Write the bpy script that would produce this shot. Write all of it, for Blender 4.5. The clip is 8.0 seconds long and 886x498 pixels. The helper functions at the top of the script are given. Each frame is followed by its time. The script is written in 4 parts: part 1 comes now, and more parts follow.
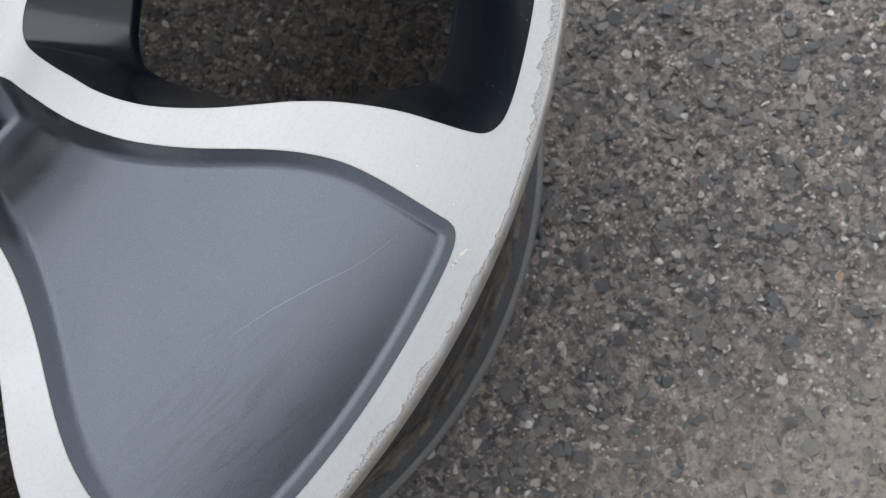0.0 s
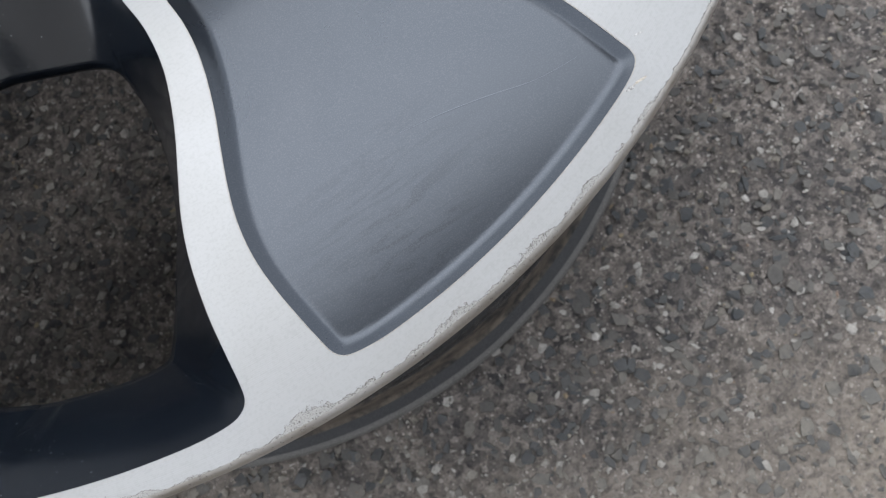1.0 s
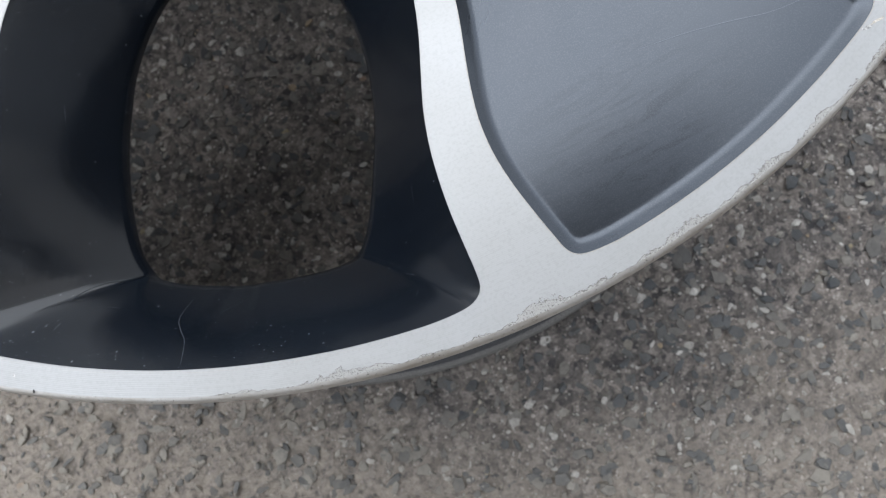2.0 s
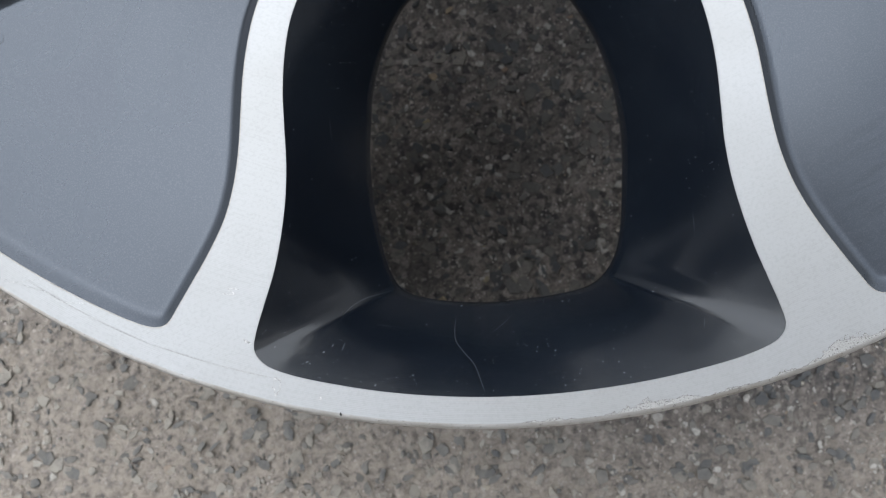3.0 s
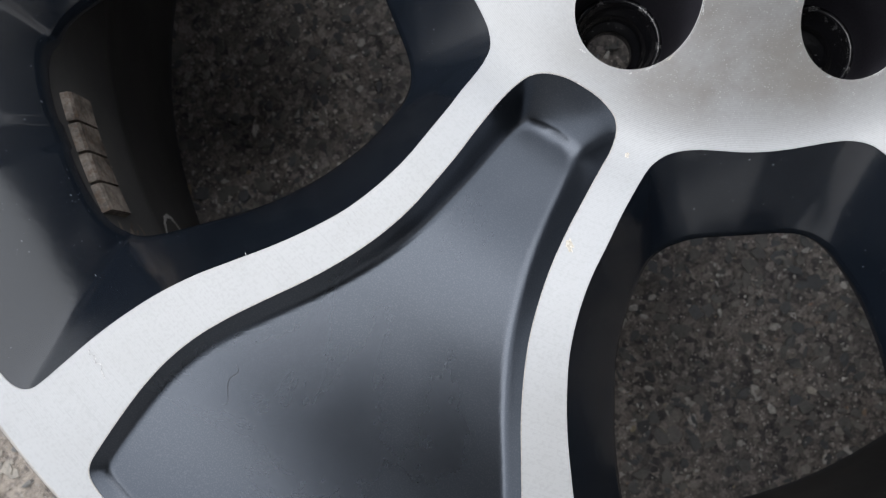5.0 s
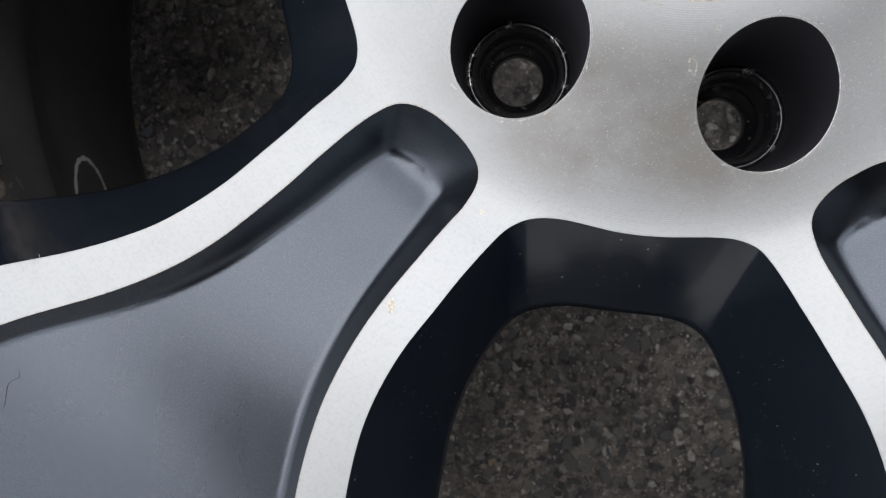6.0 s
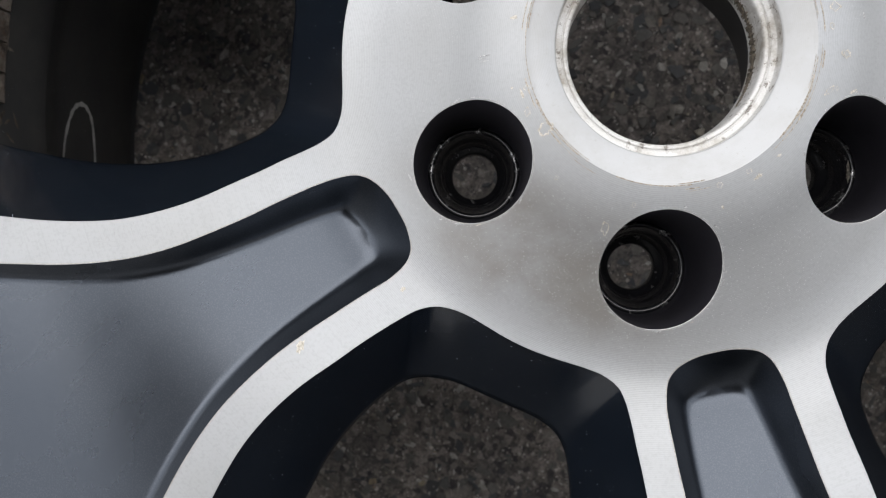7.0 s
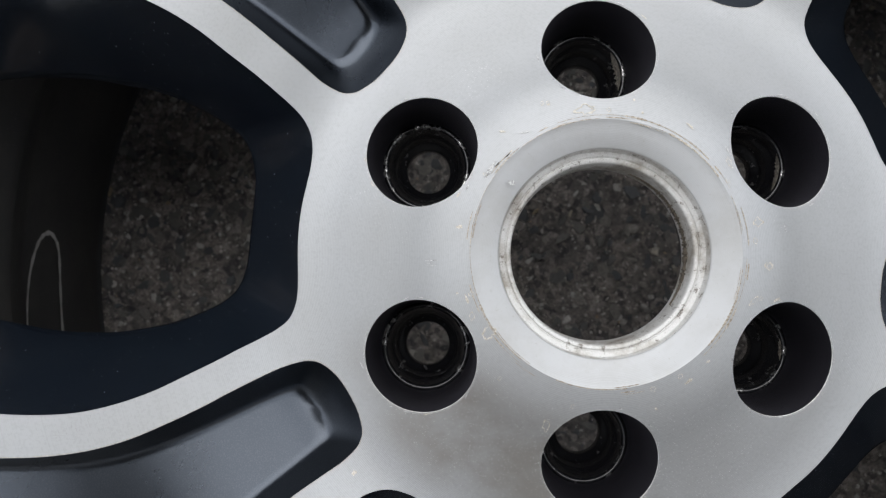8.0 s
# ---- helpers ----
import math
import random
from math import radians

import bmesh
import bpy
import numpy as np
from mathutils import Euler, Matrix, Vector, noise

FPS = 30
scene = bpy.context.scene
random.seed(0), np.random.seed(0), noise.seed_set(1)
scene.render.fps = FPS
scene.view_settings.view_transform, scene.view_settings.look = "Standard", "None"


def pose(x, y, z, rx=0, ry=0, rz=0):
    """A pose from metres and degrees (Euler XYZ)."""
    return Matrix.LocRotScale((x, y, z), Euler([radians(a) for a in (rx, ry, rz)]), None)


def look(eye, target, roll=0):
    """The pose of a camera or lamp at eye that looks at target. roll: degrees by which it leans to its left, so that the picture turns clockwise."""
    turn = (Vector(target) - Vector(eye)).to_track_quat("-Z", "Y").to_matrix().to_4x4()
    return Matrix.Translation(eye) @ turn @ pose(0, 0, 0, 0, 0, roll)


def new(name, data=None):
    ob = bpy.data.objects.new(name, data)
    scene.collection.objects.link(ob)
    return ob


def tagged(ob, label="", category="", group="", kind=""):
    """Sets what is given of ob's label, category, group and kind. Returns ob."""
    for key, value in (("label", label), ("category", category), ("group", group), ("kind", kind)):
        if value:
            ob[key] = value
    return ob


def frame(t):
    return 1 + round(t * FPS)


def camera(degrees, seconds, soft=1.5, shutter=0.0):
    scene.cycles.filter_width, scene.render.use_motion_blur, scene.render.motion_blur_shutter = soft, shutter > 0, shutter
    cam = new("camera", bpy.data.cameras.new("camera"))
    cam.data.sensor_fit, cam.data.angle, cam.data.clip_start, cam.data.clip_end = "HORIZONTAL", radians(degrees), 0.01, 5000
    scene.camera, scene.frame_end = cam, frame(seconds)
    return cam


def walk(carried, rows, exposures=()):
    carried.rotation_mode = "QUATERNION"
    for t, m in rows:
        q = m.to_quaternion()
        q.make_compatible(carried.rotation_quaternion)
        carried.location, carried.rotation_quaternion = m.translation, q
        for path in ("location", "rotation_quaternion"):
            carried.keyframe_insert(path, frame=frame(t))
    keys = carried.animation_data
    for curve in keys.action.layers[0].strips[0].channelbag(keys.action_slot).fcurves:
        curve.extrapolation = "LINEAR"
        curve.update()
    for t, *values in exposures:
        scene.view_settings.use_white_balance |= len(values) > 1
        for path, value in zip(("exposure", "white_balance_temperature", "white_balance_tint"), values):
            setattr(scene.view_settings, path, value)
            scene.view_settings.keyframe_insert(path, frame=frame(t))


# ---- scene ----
from mathutils import geometry

cam = camera(60.63, 8.0, soft=1.2)
ROWS = [
    (0.0, 0.07343, -0.26796, 0.39931, 11.855, 5.889, -43.843),
    (0.5, 0.04338, -0.27288, 0.39481, 11.922, 5.222, -39.009),
    (1.0, 0.01427, -0.27678, 0.40088, 11.386, 5.004, -35.532),
    (1.2, 0.00155, -0.27755, 0.40333, 11.375, 4.434, -34.424),
    (2.5, -0.08154, -0.23415, 0.41443, 8.218, 2.705, -29.198),
    (3.0, -0.11197, -0.20222, 0.41967, 6.720, 2.581, -29.141),
    (3.5, -0.13168, -0.16504, 0.42876, 5.577, 2.479, -29.395),
    (4.0, -0.13532, -0.12388, 0.43087, 5.008, 2.178, -30.310),
    (5.5, -0.10744, -0.06295, 0.38973, 0.582, 3.564, -28.015),
    (6.0, -0.06558, -0.06568, 0.38308, -1.765, 5.675, -19.917),
    (6.5, -0.05362, -0.06134, 0.39183, -2.016, 5.203, -9.879),
    (7.0, -0.04698, -0.04784, 0.40843, -0.500, 3.726, -2.982),
    (7.5, -0.04147, -0.02703, 0.41559, 1.011, 2.575, -1.319),
    (8.0, -0.03666, -0.00430, 0.41795, 2.035, 1.958, -2.749),
]
cam.data.dof.use_dof, cam.data.dof.focus_distance, cam.data.dof.aperture_fstop = True, 0.198, 27.0
walk(cam, [(t, pose(x, y, z, rx, ry, rz)) for t, x, y, z, rx, ry, rz in ROWS], [(0.0, 0.66, 6490, 10), (1.2, 0.71, 6450, 10), (2.5, 0.89, 6370, 9), (4.0, 0.74, 6400, 10), (5.5, 0.90, 6570, 11), (6.5, 0.78, 6660, 11), (7.0, 0.70, 6690, 11), (8.0, 0.52, 6560, 10)])

# ---- light: an overcast sky, brightest overhead, with a soft, weak sun ----
SUN_ELEVATION, SUN_ROTATION = 62.0, -4.0
world = bpy.data.worlds.new("overcast_sky")
scene.world = world
world.use_nodes = True
wn, wl = world.node_tree.nodes, world.node_tree.links
sky = wn.new("ShaderNodeTexSky")
sky.sky_type, sky.sun_disc = "NISHITA", False
sky.sun_elevation, sky.sun_rotation = radians(SUN_ELEVATION), radians(SUN_ROTATION)
sky.air_density, sky.dust_density, sky.ozone_density = 1.0, 1.0, 1.0
grey = wn.new("ShaderNodeHueSaturation")
grey.inputs["Saturation"].default_value = 0.30
wl.new(sky.outputs[0], grey.inputs["Color"])
# the cloud cover: twice as bright overhead as at the horizon
way = wn.new("ShaderNodeTexCoord")
parts = wn.new("ShaderNodeSeparateXYZ")
wl.new(way.outputs["Generated"], parts.inputs[0])
cloud = wn.new("ShaderNodeMapRange")
wl.new(parts.outputs[2], cloud.inputs[0])
for k, v in zip((1, 2, 3, 4), (0.0, 1.0, 4.8, 9.8)):
    cloud.inputs[k].default_value = v
tint = wn.new("ShaderNodeMix")
tint.data_type, tint.blend_type = "RGBA", "MULTIPLY"
tint.inputs[0].default_value = 1.0
wl.new(cloud.outputs[0], tint.inputs[6])
tint.inputs[7].default_value = (0.95, 0.99, 1.05, 1)
cover = wn.new("ShaderNodeMix")
cover.data_type = "RGBA"
cover.inputs[0].default_value = 0.8
wl.new(grey.outputs[0], cover.inputs[6])
wl.new(tint.outputs[2], cover.inputs[7])
wl.new(cover.outputs[2], wn["Background"].inputs[0])
wn["Background"].inputs[1].default_value = 0.128
sun = new("sun", bpy.data.lights.new("sun", "SUN"))
sun.data.energy, sun.data.angle, sun.data.color = 0.9, radians(76), (1.0, 0.98, 0.95)
az = radians(SUN_ROTATION)
sun.matrix_world = look((0, 0, 5), (-5 * math.sin(az) / math.tan(radians(SUN_ELEVATION)), -5 * math.cos(az) / math.tan(radians(SUN_ELEVATION)), 0))


# ---- materials ----
class Nodes:
    """A short way to write node trees."""

    def __init__(self, name):
        self.mat = bpy.data.materials.new(name)
        self.mat.use_nodes = True
        self.tree = self.mat.node_tree
        self.bsdf = self.tree.nodes["Principled BSDF"]

    def put(self, value, socket):
        if isinstance(value, bpy.types.NodeSocket):
            self.tree.links.new(value, socket)
        elif isinstance(value, (tuple, list)) and len(value) == 3 and socket.type == "RGBA":
            socket.default_value = (*value, 1)
        else:
            socket.default_value = value

    def node(self, kind, out=0, props=None, **inputs):
        n = self.tree.nodes.new(kind)
        props = props or {}
        if "operation" in props:
            n.operation = props["operation"]
        if "axis" in props:
            n.direction_type, n.axis = props["direction_type"], props["axis"]
        for k, v in inputs.items():
            key = int(k[1:]) if k[0] == "i" and k[1:].isdigit() else k.replace("_", " ")
            self.put(v, n.inputs[key])
        return n.outputs[out]

    def math(self, op, a, b=0.0, c=0.0):
        return self.node("ShaderNodeMath", 0, {"operation": op}, i0=a, i1=b, i2=c)

    def coords(self):
        return self.node("ShaderNodeTexCoord", 3)

    def noise(self, scale, detail=3.0, rough=0.55, vec=None, distortion=0.0):
        return self.node("ShaderNodeTexNoise", 0, None, Vector=vec or self.coords(), Scale=scale, Detail=detail, Roughness=rough, Distortion=distortion)

    def ramp(self, fac, stops):
        n = self.tree.nodes.new("ShaderNodeValToRGB")
        e = n.color_ramp.elements
        while len(e) < len(stops):
            e.new(0.5)
        for el, (p, c) in zip(e, stops):
            el.position = p
            el.color = (c, c, c, 1) if isinstance(c, (int, float)) else (*c, 1)
        self.put(fac, n.inputs[0])
        return n.outputs[0]

    def mix(self, fac, a, b):
        n = self.tree.nodes.new("ShaderNodeMix")
        n.data_type = "RGBA"
        self.put(fac, n.inputs[0])
        self.put(a, n.inputs[6])
        self.put(b, n.inputs[7])
        return n.outputs[2]

    def mixf(self, fac, a, b):
        n = self.tree.nodes.new("ShaderNodeMix")
        self.put(fac, n.inputs[0])
        self.put(a, n.inputs[2])
        self.put(b, n.inputs[3])
        return n.outputs[0]

    def bump(self, height, strength, distance, normal=None):
        kw = {"Height": height, "Strength": strength, "Distance": distance}
        if normal is not None:
            kw["Normal"] = normal
        return self.node("ShaderNodeBump", 0, None, **kw)

    def polar(self):
        """Radius and angle (degrees) round the wheel's axis."""
        sep = self.tree.nodes.new("ShaderNodeSeparateXYZ")
        self.put(self.coords(), sep.inputs[0])
        x, y = sep.outputs[0], sep.outputs[1]
        r = self.math("SQRT", self.math("ADD", self.math("MULTIPLY", x, x), self.math("MULTIPLY", y, y)))
        a = self.math("MULTIPLY", self.math("ARCTAN2", y, x), 180 / math.pi)
        return r, a, x, y

    def set(self, **inputs):
        for k, v in inputs.items():
            self.put(v, self.bsdf.inputs[k.replace("_", " ")])
        return self.mat


# how far kerb damage reaches in from the edge (mm), by degrees from the first spoke
KERB_RASH = [(-42, 0.3), (-38, 0.6), (-36, 1.2), (-34, 3.0), (-32.4, 1.0), (-30, 2.0), (-28.4, 4.6), (-25, 1.8), (-21, 1.6), (-18, 2.0), (-16.3, 5.6), (-14, 2.8), (-11, 1.6), (-8, 2.4), (-6.5, 3.8), (-3, 2.0), (0, 3.4), (2, 1.3), (3.8, 4.2), (6, 2.2), (10, 2.2), (15, 1.4), (19, 2.6), (22, 3.8), (24, 4.6), (28, 4.8), (34, 2.0), (38, 0.4)]


def machined_metal():
    m = Nodes("machined_aluminium")
    r, a, x, y = m.polar()
    turned = m.node("ShaderNodeCombineXYZ", 0, None, X=m.math("MULTIPLY", r, 2300.0), Y=m.math("MULTIPLY", a, 0.02), Z=0.0)
    rings = m.math("ADD", m.math("MULTIPLY", m.math("SUBTRACT", m.noise(1.0, 3.0, 0.6, turned), 0.5), 2.0), m.math("MULTIPLY", m.math("SINE", m.math("MULTIPLY", r, 2 * math.pi / 0.00048)), m.ramp(m.math("MULTIPLY", r, 4.0), [(0.15, 0.8), (0.18, 0.8), (0.22, 0.45), (0.29, 0.5), (0.33, 1.1), (0.38, 1.1), (0.50, 0.35), (0.85, 0.35), (0.97, 0.6)])))
    smudge = m.noise(22.0, 5.0, 0.6)
    fine = m.noise(1100.0, 3.0, 0.6)
    rel = m.math("DIVIDE", m.math("ADD", m.math("SUBTRACT", a, -80.41), 60.0), 120.0)
    reach = m.ramp(rel, [((d + 60) / 120, mm / 8) for d, mm in KERB_RASH])
    ragged = m.math("ADD", m.noise(150.0, 6.0, 0.7), m.math("MULTIPLY", m.noise(700.0, 3.0, 0.7), 0.5))
    reach = m.math("MULTIPLY", reach, m.math("MULTIPLY", m.math("SUBTRACT", ragged, 0.43), 0.0165))
    edge = m.math("SUBTRACT", 0.2546, r)
    rash = m.math("MULTIPLY", m.math("LESS_THAN", edge, reach), m.math("GREATER_THAN", edge, 0.0003))
    pits = m.noise(2200.0, 4.0, 0.7)
    base = m.mix(m.ramp(smudge, [(0.35, 0.0), (0.75, 1.0)]), (0.455, 0.463, 0.473), (0.422, 0.426, 0.427))
    # a dark brownish reflection painted into the hub's colour between the bolt holes
    film_or_reflection = m.math("MULTIPLY", m.ramp(m.math("ADD", m.math("DIVIDE", a, 360.0), 0.5), [(0.03, 0.1), (0.11, 1.0), (0.21, 1.0), (0.29, 0.1)]), m.ramp(m.math("MULTIPLY", r, 5.0), [(0.20, 0.0), (0.27, 1.0), (0.36, 1.0), (0.42, 0.0)]))
    base = m.mix(m.math("MULTIPLY", film_or_reflection, m.ramp(m.noise(30.0, 5.0, 0.65), [(0.34, 0.10), (0.60, 0.80)])), base, (0.275, 0.255, 0.228))
    for turn, long in ((0.5, 22.0), (1.9, 30.0), (2.7, 18.0)):
        vec = m.node("ShaderNodeMapping", 0, None, Vector=m.coords(), Rotation=(0, 0, turn), Scale=(1, long, 1))
        line = m.math("MULTIPLY", m.ramp(m.noise(75.0, 2.0, 0.5, vec), [(0.655, 0.0), (0.675, 0.5), (0.70, 0.0)]), m.ramp(m.noise(28.0, 3.0, 0.6), [(0.50, 0.0), (0.62, 0.8)]))
        base = m.mix(line, base, (0.36, 0.36, 0.36))
    base = m.mix(m.math("MULTIPLY", m.math("MULTIPLY", m.math("MAXIMUM", specks(m, 1500.0, 0.20, 0.30), specks(m, 2600.0, 0.3, 0.38)), m.math("MAXIMUM", m.ramp(m.math("ADD", m.math("DIVIDE", a, 360.0), 0.5), [(0.02, 0.0), (0.10, 1.0), (0.34, 1.0), (0.40, 0.0)]), m.ramp(m.noise(40.0, 3.0, 0.6), [(0.55, 0.0), (0.64, 0.8)]))), m.ramp(m.math("MULTIPLY", r, 5.0), [(0.19, 0.0), (0.24, 0.36), (0.36, 0.36), (0.44, 0.0)])), base, (0.86, 0.86, 0.85))
    base = m.mix(m.ramp(m.math("ADD", m.math("MULTIPLY", fine, 0.6), m.math("MULTIPLY", m.noise(1.0, 3.0, 0.6, turned), 0.4)), [(0.40, 0.16), (0.52, 0.0)]), base, (0.25, 0.25, 0.25))
    base = m.mix(m.math("MULTIPLY", m.ramp(rings, [(0.0, 0.0), (0.7, 0.16)]), m.ramp(m.math("MULTIPLY", r, 4.0), [(0.14, 1.0), (0.40, 1.0), (0.50, 0.25)])), base, (0.22, 0.22, 0.22))
    worn = m.mix(m.ramp(pits, [(0.34, 0.0), (0.48, 1.0)]), (0.13, 0.125, 0.118), (0.50, 0.495, 0.485))
    # a thin dark outline where the coat is torn off
    rim = m.math("LESS_THAN", m.math("ABSOLUTE", m.math("SUBTRACT", edge, reach)), m.math("MULTIPLY", m.noise(420.0, 3.0, 0.6), 0.00032))
    worn = m.mix(m.math("MULTIPLY", rim, 0.8), worn, (0.15, 0.138, 0.122))
    base = m.mix(rash, base, worn)
    rough = m.mixf(rash, m.mixf(smudge, 0.48, 0.58), 0.6)
    h = m.math("ADD", m.math("MULTIPLY", rings, m.ramp(m.math("MULTIPLY", r, 4.0), [(0.13, 0.4), (0.18, 0.28), (0.24, 0.12), (0.29, 0.16), (0.33, 0.42), (0.36, 0.42), (0.45, 0.14), (0.75, 0.26), (0.95, 0.5)])), m.math("MULTIPLY", fine, 0.25))
    n1 = m.bump(h, 0.22, 0.00009)
    n2 = m.bump(m.math("MULTIPLY", rash, m.math("SUBTRACT", pits, 1.3)), 0.8, 0.0007, n1)
    return m.set(Base_Color=base, Metallic=m.mixf(rash, 0.55, 0.5), Roughness=rough, Normal=n2, Anisotropic=m.mixf(rash, 0.20, 0.0), Tangent=m.node("ShaderNodeTangent", 0, {"direction_type": "RADIAL", "axis": "Z"}), Coat_Weight=0.15, Coat_Roughness=0.2)


def pocket_paint(name="gunmetal_satin_paint", worn=None):
    """worn: where on the panel the paint is scuffed most."""
    m = Nodes(name)
    info = m.tree.nodes.new("ShaderNodeObjectInfo")
    here = m.node("ShaderNodeVectorMath", 0, {"operation": "ADD"}, i0=m.coords(), i1=m.node("ShaderNodeCombineXYZ", 0, None, X=info.outputs["Random"], Y=m.math("MULTIPLY", info.outputs["Random"], 7.0), Z=0.0))
    peel = m.noise(700.0, 3.0, 0.6, here)
    dirt = m.noise(14.0, 6.0, 0.62, here, 0.6)
    cloud = m.noise(5.5, 3.0, 0.5, here)
    vec = m.node("ShaderNodeMapping", 0, None, Vector=here, Rotation=(0, 0, 1.15), Scale=(1, 6, 1))
    scuff = m.noise(48.0, 7.0, 0.74, vec, 1.2)
    where = m.ramp(m.noise(9.0, 3.0, 0.5, here), [(0.58, 0.0), (0.76, 1.0)])
    if worn:
        r, a, x, y = m.polar()
        dx, dy = m.math("SUBTRACT", x, worn[0]), m.math("SUBTRACT", y, worn[1])
        near = m.math("SQRT", m.math("ADD", m.math("MULTIPLY", dx, dx), m.math("MULTIPLY", dy, dy)))
        where = m.math("MAXIMUM", m.math("MULTIPLY", where, 0.5), m.ramp(m.math("MULTIPLY", near, 20.0), [(0.15, 1.0), (0.85, 0.0)]))
    marks = m.math("MULTIPLY", m.ramp(scuff, [(0.48, 0.0), (0.60, 1.0)]), where)
    base = m.mix(m.ramp(dirt, [(0.3, 0.0), (0.8, 1.0)]), (0.0635, 0.0740, 0.0900), (0.083, 0.093, 0.1105))
    base = m.mix(m.ramp(cloud, [(0.35, 0.0), (0.7, 0.35)]), base, (0.053, 0.060, 0.074))
    base = m.mix(m.math("MULTIPLY", marks, 0.30 if worn else 0.20), base, (0.030, 0.034, 0.042))
    flake = m.noise(2600.0, 2.0, 0.6, here)
    base = m.mix(m.ramp(flake, [(0.48, 0.0), (0.66, 0.22)]), base, (0.145, 0.155, 0.168))
    rough = m.mixf(m.ramp(dirt, [(0.3, 0.0), (0.75, 1.0)]), 0.25, 0.34)
    n1 = m.bump(peel, 0.06, 0.0003)
    n2 = m.bump(m.math("MULTIPLY", scuff, where), 0.06 if worn else 0.04, 0.0008, n1)
    return m.set(Base_Color=base, Metallic=1.0, Roughness=rough, Normal=n2, Coat_Weight=0.3, Coat_Roughness=0.18)


def specks(m, scale, share, size, vec=None):
    """Sparse small light specks."""
    cells = m.tree.nodes.new("ShaderNodeTexVoronoi")
    m.put(vec or m.coords(), cells.inputs["Vector"])
    cells.inputs["Scale"].default_value = scale
    sep = m.tree.nodes.new("ShaderNodeSeparateColor")
    m.put(cells.outputs["Color"], sep.inputs[0])
    return m.math("MULTIPLY", m.math("LESS_THAN", cells.outputs["Distance"], m.math("MULTIPLY", sep.outputs[1], size)), m.math("GREATER_THAN", sep.outputs[0], 1 - share))


def black_paint(name, dusty=0.0, gloss=0.0, satin=False):
    """satin: the blue-black paint of the spokes' sides."""
    m = Nodes(name)
    nick = m.node("ShaderNodeMapping", 0, None, Vector=m.node("ShaderNodeVectorMath", 0, {"operation": "ADD"}, i0=m.coords(), i1=m.node("ShaderNodeVectorMath", 0, {"operation": "SCALE"}, i0=m.node("ShaderNodeTexNoise", 1, None, Vector=m.coords(), Scale=60.0, Detail=2.0), Scale=0.004)), Rotation=(0.3, 0.2, 0.7), Scale=(1.0, 4.2, 1.0))
    chip = m.math("MAXIMUM", specks(m, 260.0, 0.16, 0.10, nick), m.math("MULTIPLY", specks(m, 620.0, 0.30, 0.15, nick), m.ramp(m.noise(26.0, 2.0, 0.5), [(0.50, 0.0), (0.56, 1.0)])))
    film_or_reflection = m.noise(24.0, 5.0, 0.6)
    base = m.mix(m.ramp(film_or_reflection, [(0.35, 0.0), (0.8, 1.0)]), (0.0054, 0.0079, 0.0128), (0.0100, 0.0138, 0.0200)) if satin else m.mix(film_or_reflection, (0.012, 0.014, 0.018), (0.022, 0.024, 0.030)) if not dusty else m.mix(film_or_reflection, (0.024, 0.025, 0.028), (0.020 + 0.09 * dusty, 0.020 + 0.087 * dusty, 0.020 + 0.084 * dusty))
    rough = m.mixf(film_or_reflection, 0.14, 0.20) if satin else m.mixf(film_or_reflection, 0.07, 0.18)
    if dusty:
        base = m.mix(m.ramp(m.noise(35.0, 6.0, 0.65), [(0.42, 0.0), (0.72, dusty * 0.6)]), base, (0.13, 0.12, 0.108))
        # dust settles on what faces up
        up = m.tree.nodes.new("ShaderNodeSeparateXYZ")
        m.put(m.node("ShaderNodeNewGeometry", 1), up.inputs[0])
        lying = m.math("MULTIPLY", m.ramp(up.outputs[2], [(0.15, 0.0), (0.6, 1.0)]), m.ramp(m.noise(70.0, 6.0, 0.75), [(0.36, 0.15), (0.62, 1.0)]))
        base = m.mix(lying, base, (0.135, 0.120, 0.104))
        rough = m.math("MAXIMUM", m.mixf(film_or_reflection, 0.45, 0.7), lying)
    base = m.mix(chip, base, (0.36, 0.38, 0.41))
    n1 = m.bump(m.noise(500.0, 2.0, 0.5), 0.08, 0.0003)
    n1 = m.bump(m.noise(120.0, 3.0, 0.5), 0.02, 0.002, n1)
    return m.set(Base_Color=base, Roughness=rough, Normal=n1, IOR=1.75 if satin else 1.5, Coat_Weight=gloss, Coat_Roughness=0.12)


def lip_metal():
    m = Nodes("grimy_machined_lip")
    grime = m.noise(45.0, 6.0, 0.7)
    fine = m.noise(900.0, 4.0, 0.7)
    base = m.mix(m.ramp(grime, [(0.40, 0.0), (0.66, 0.8)]), (0.60, 0.59, 0.575), (0.36, 0.32, 0.27))
    base = m.mix(m.ramp(fine, [(0.60, 0.0), (0.70, 0.8)]), base, (0.16, 0.14, 0.12))
    return m.set(Base_Color=base, Metallic=0.8, Roughness=0.5, Normal=m.bump(fine, 0.3, 0.0004))


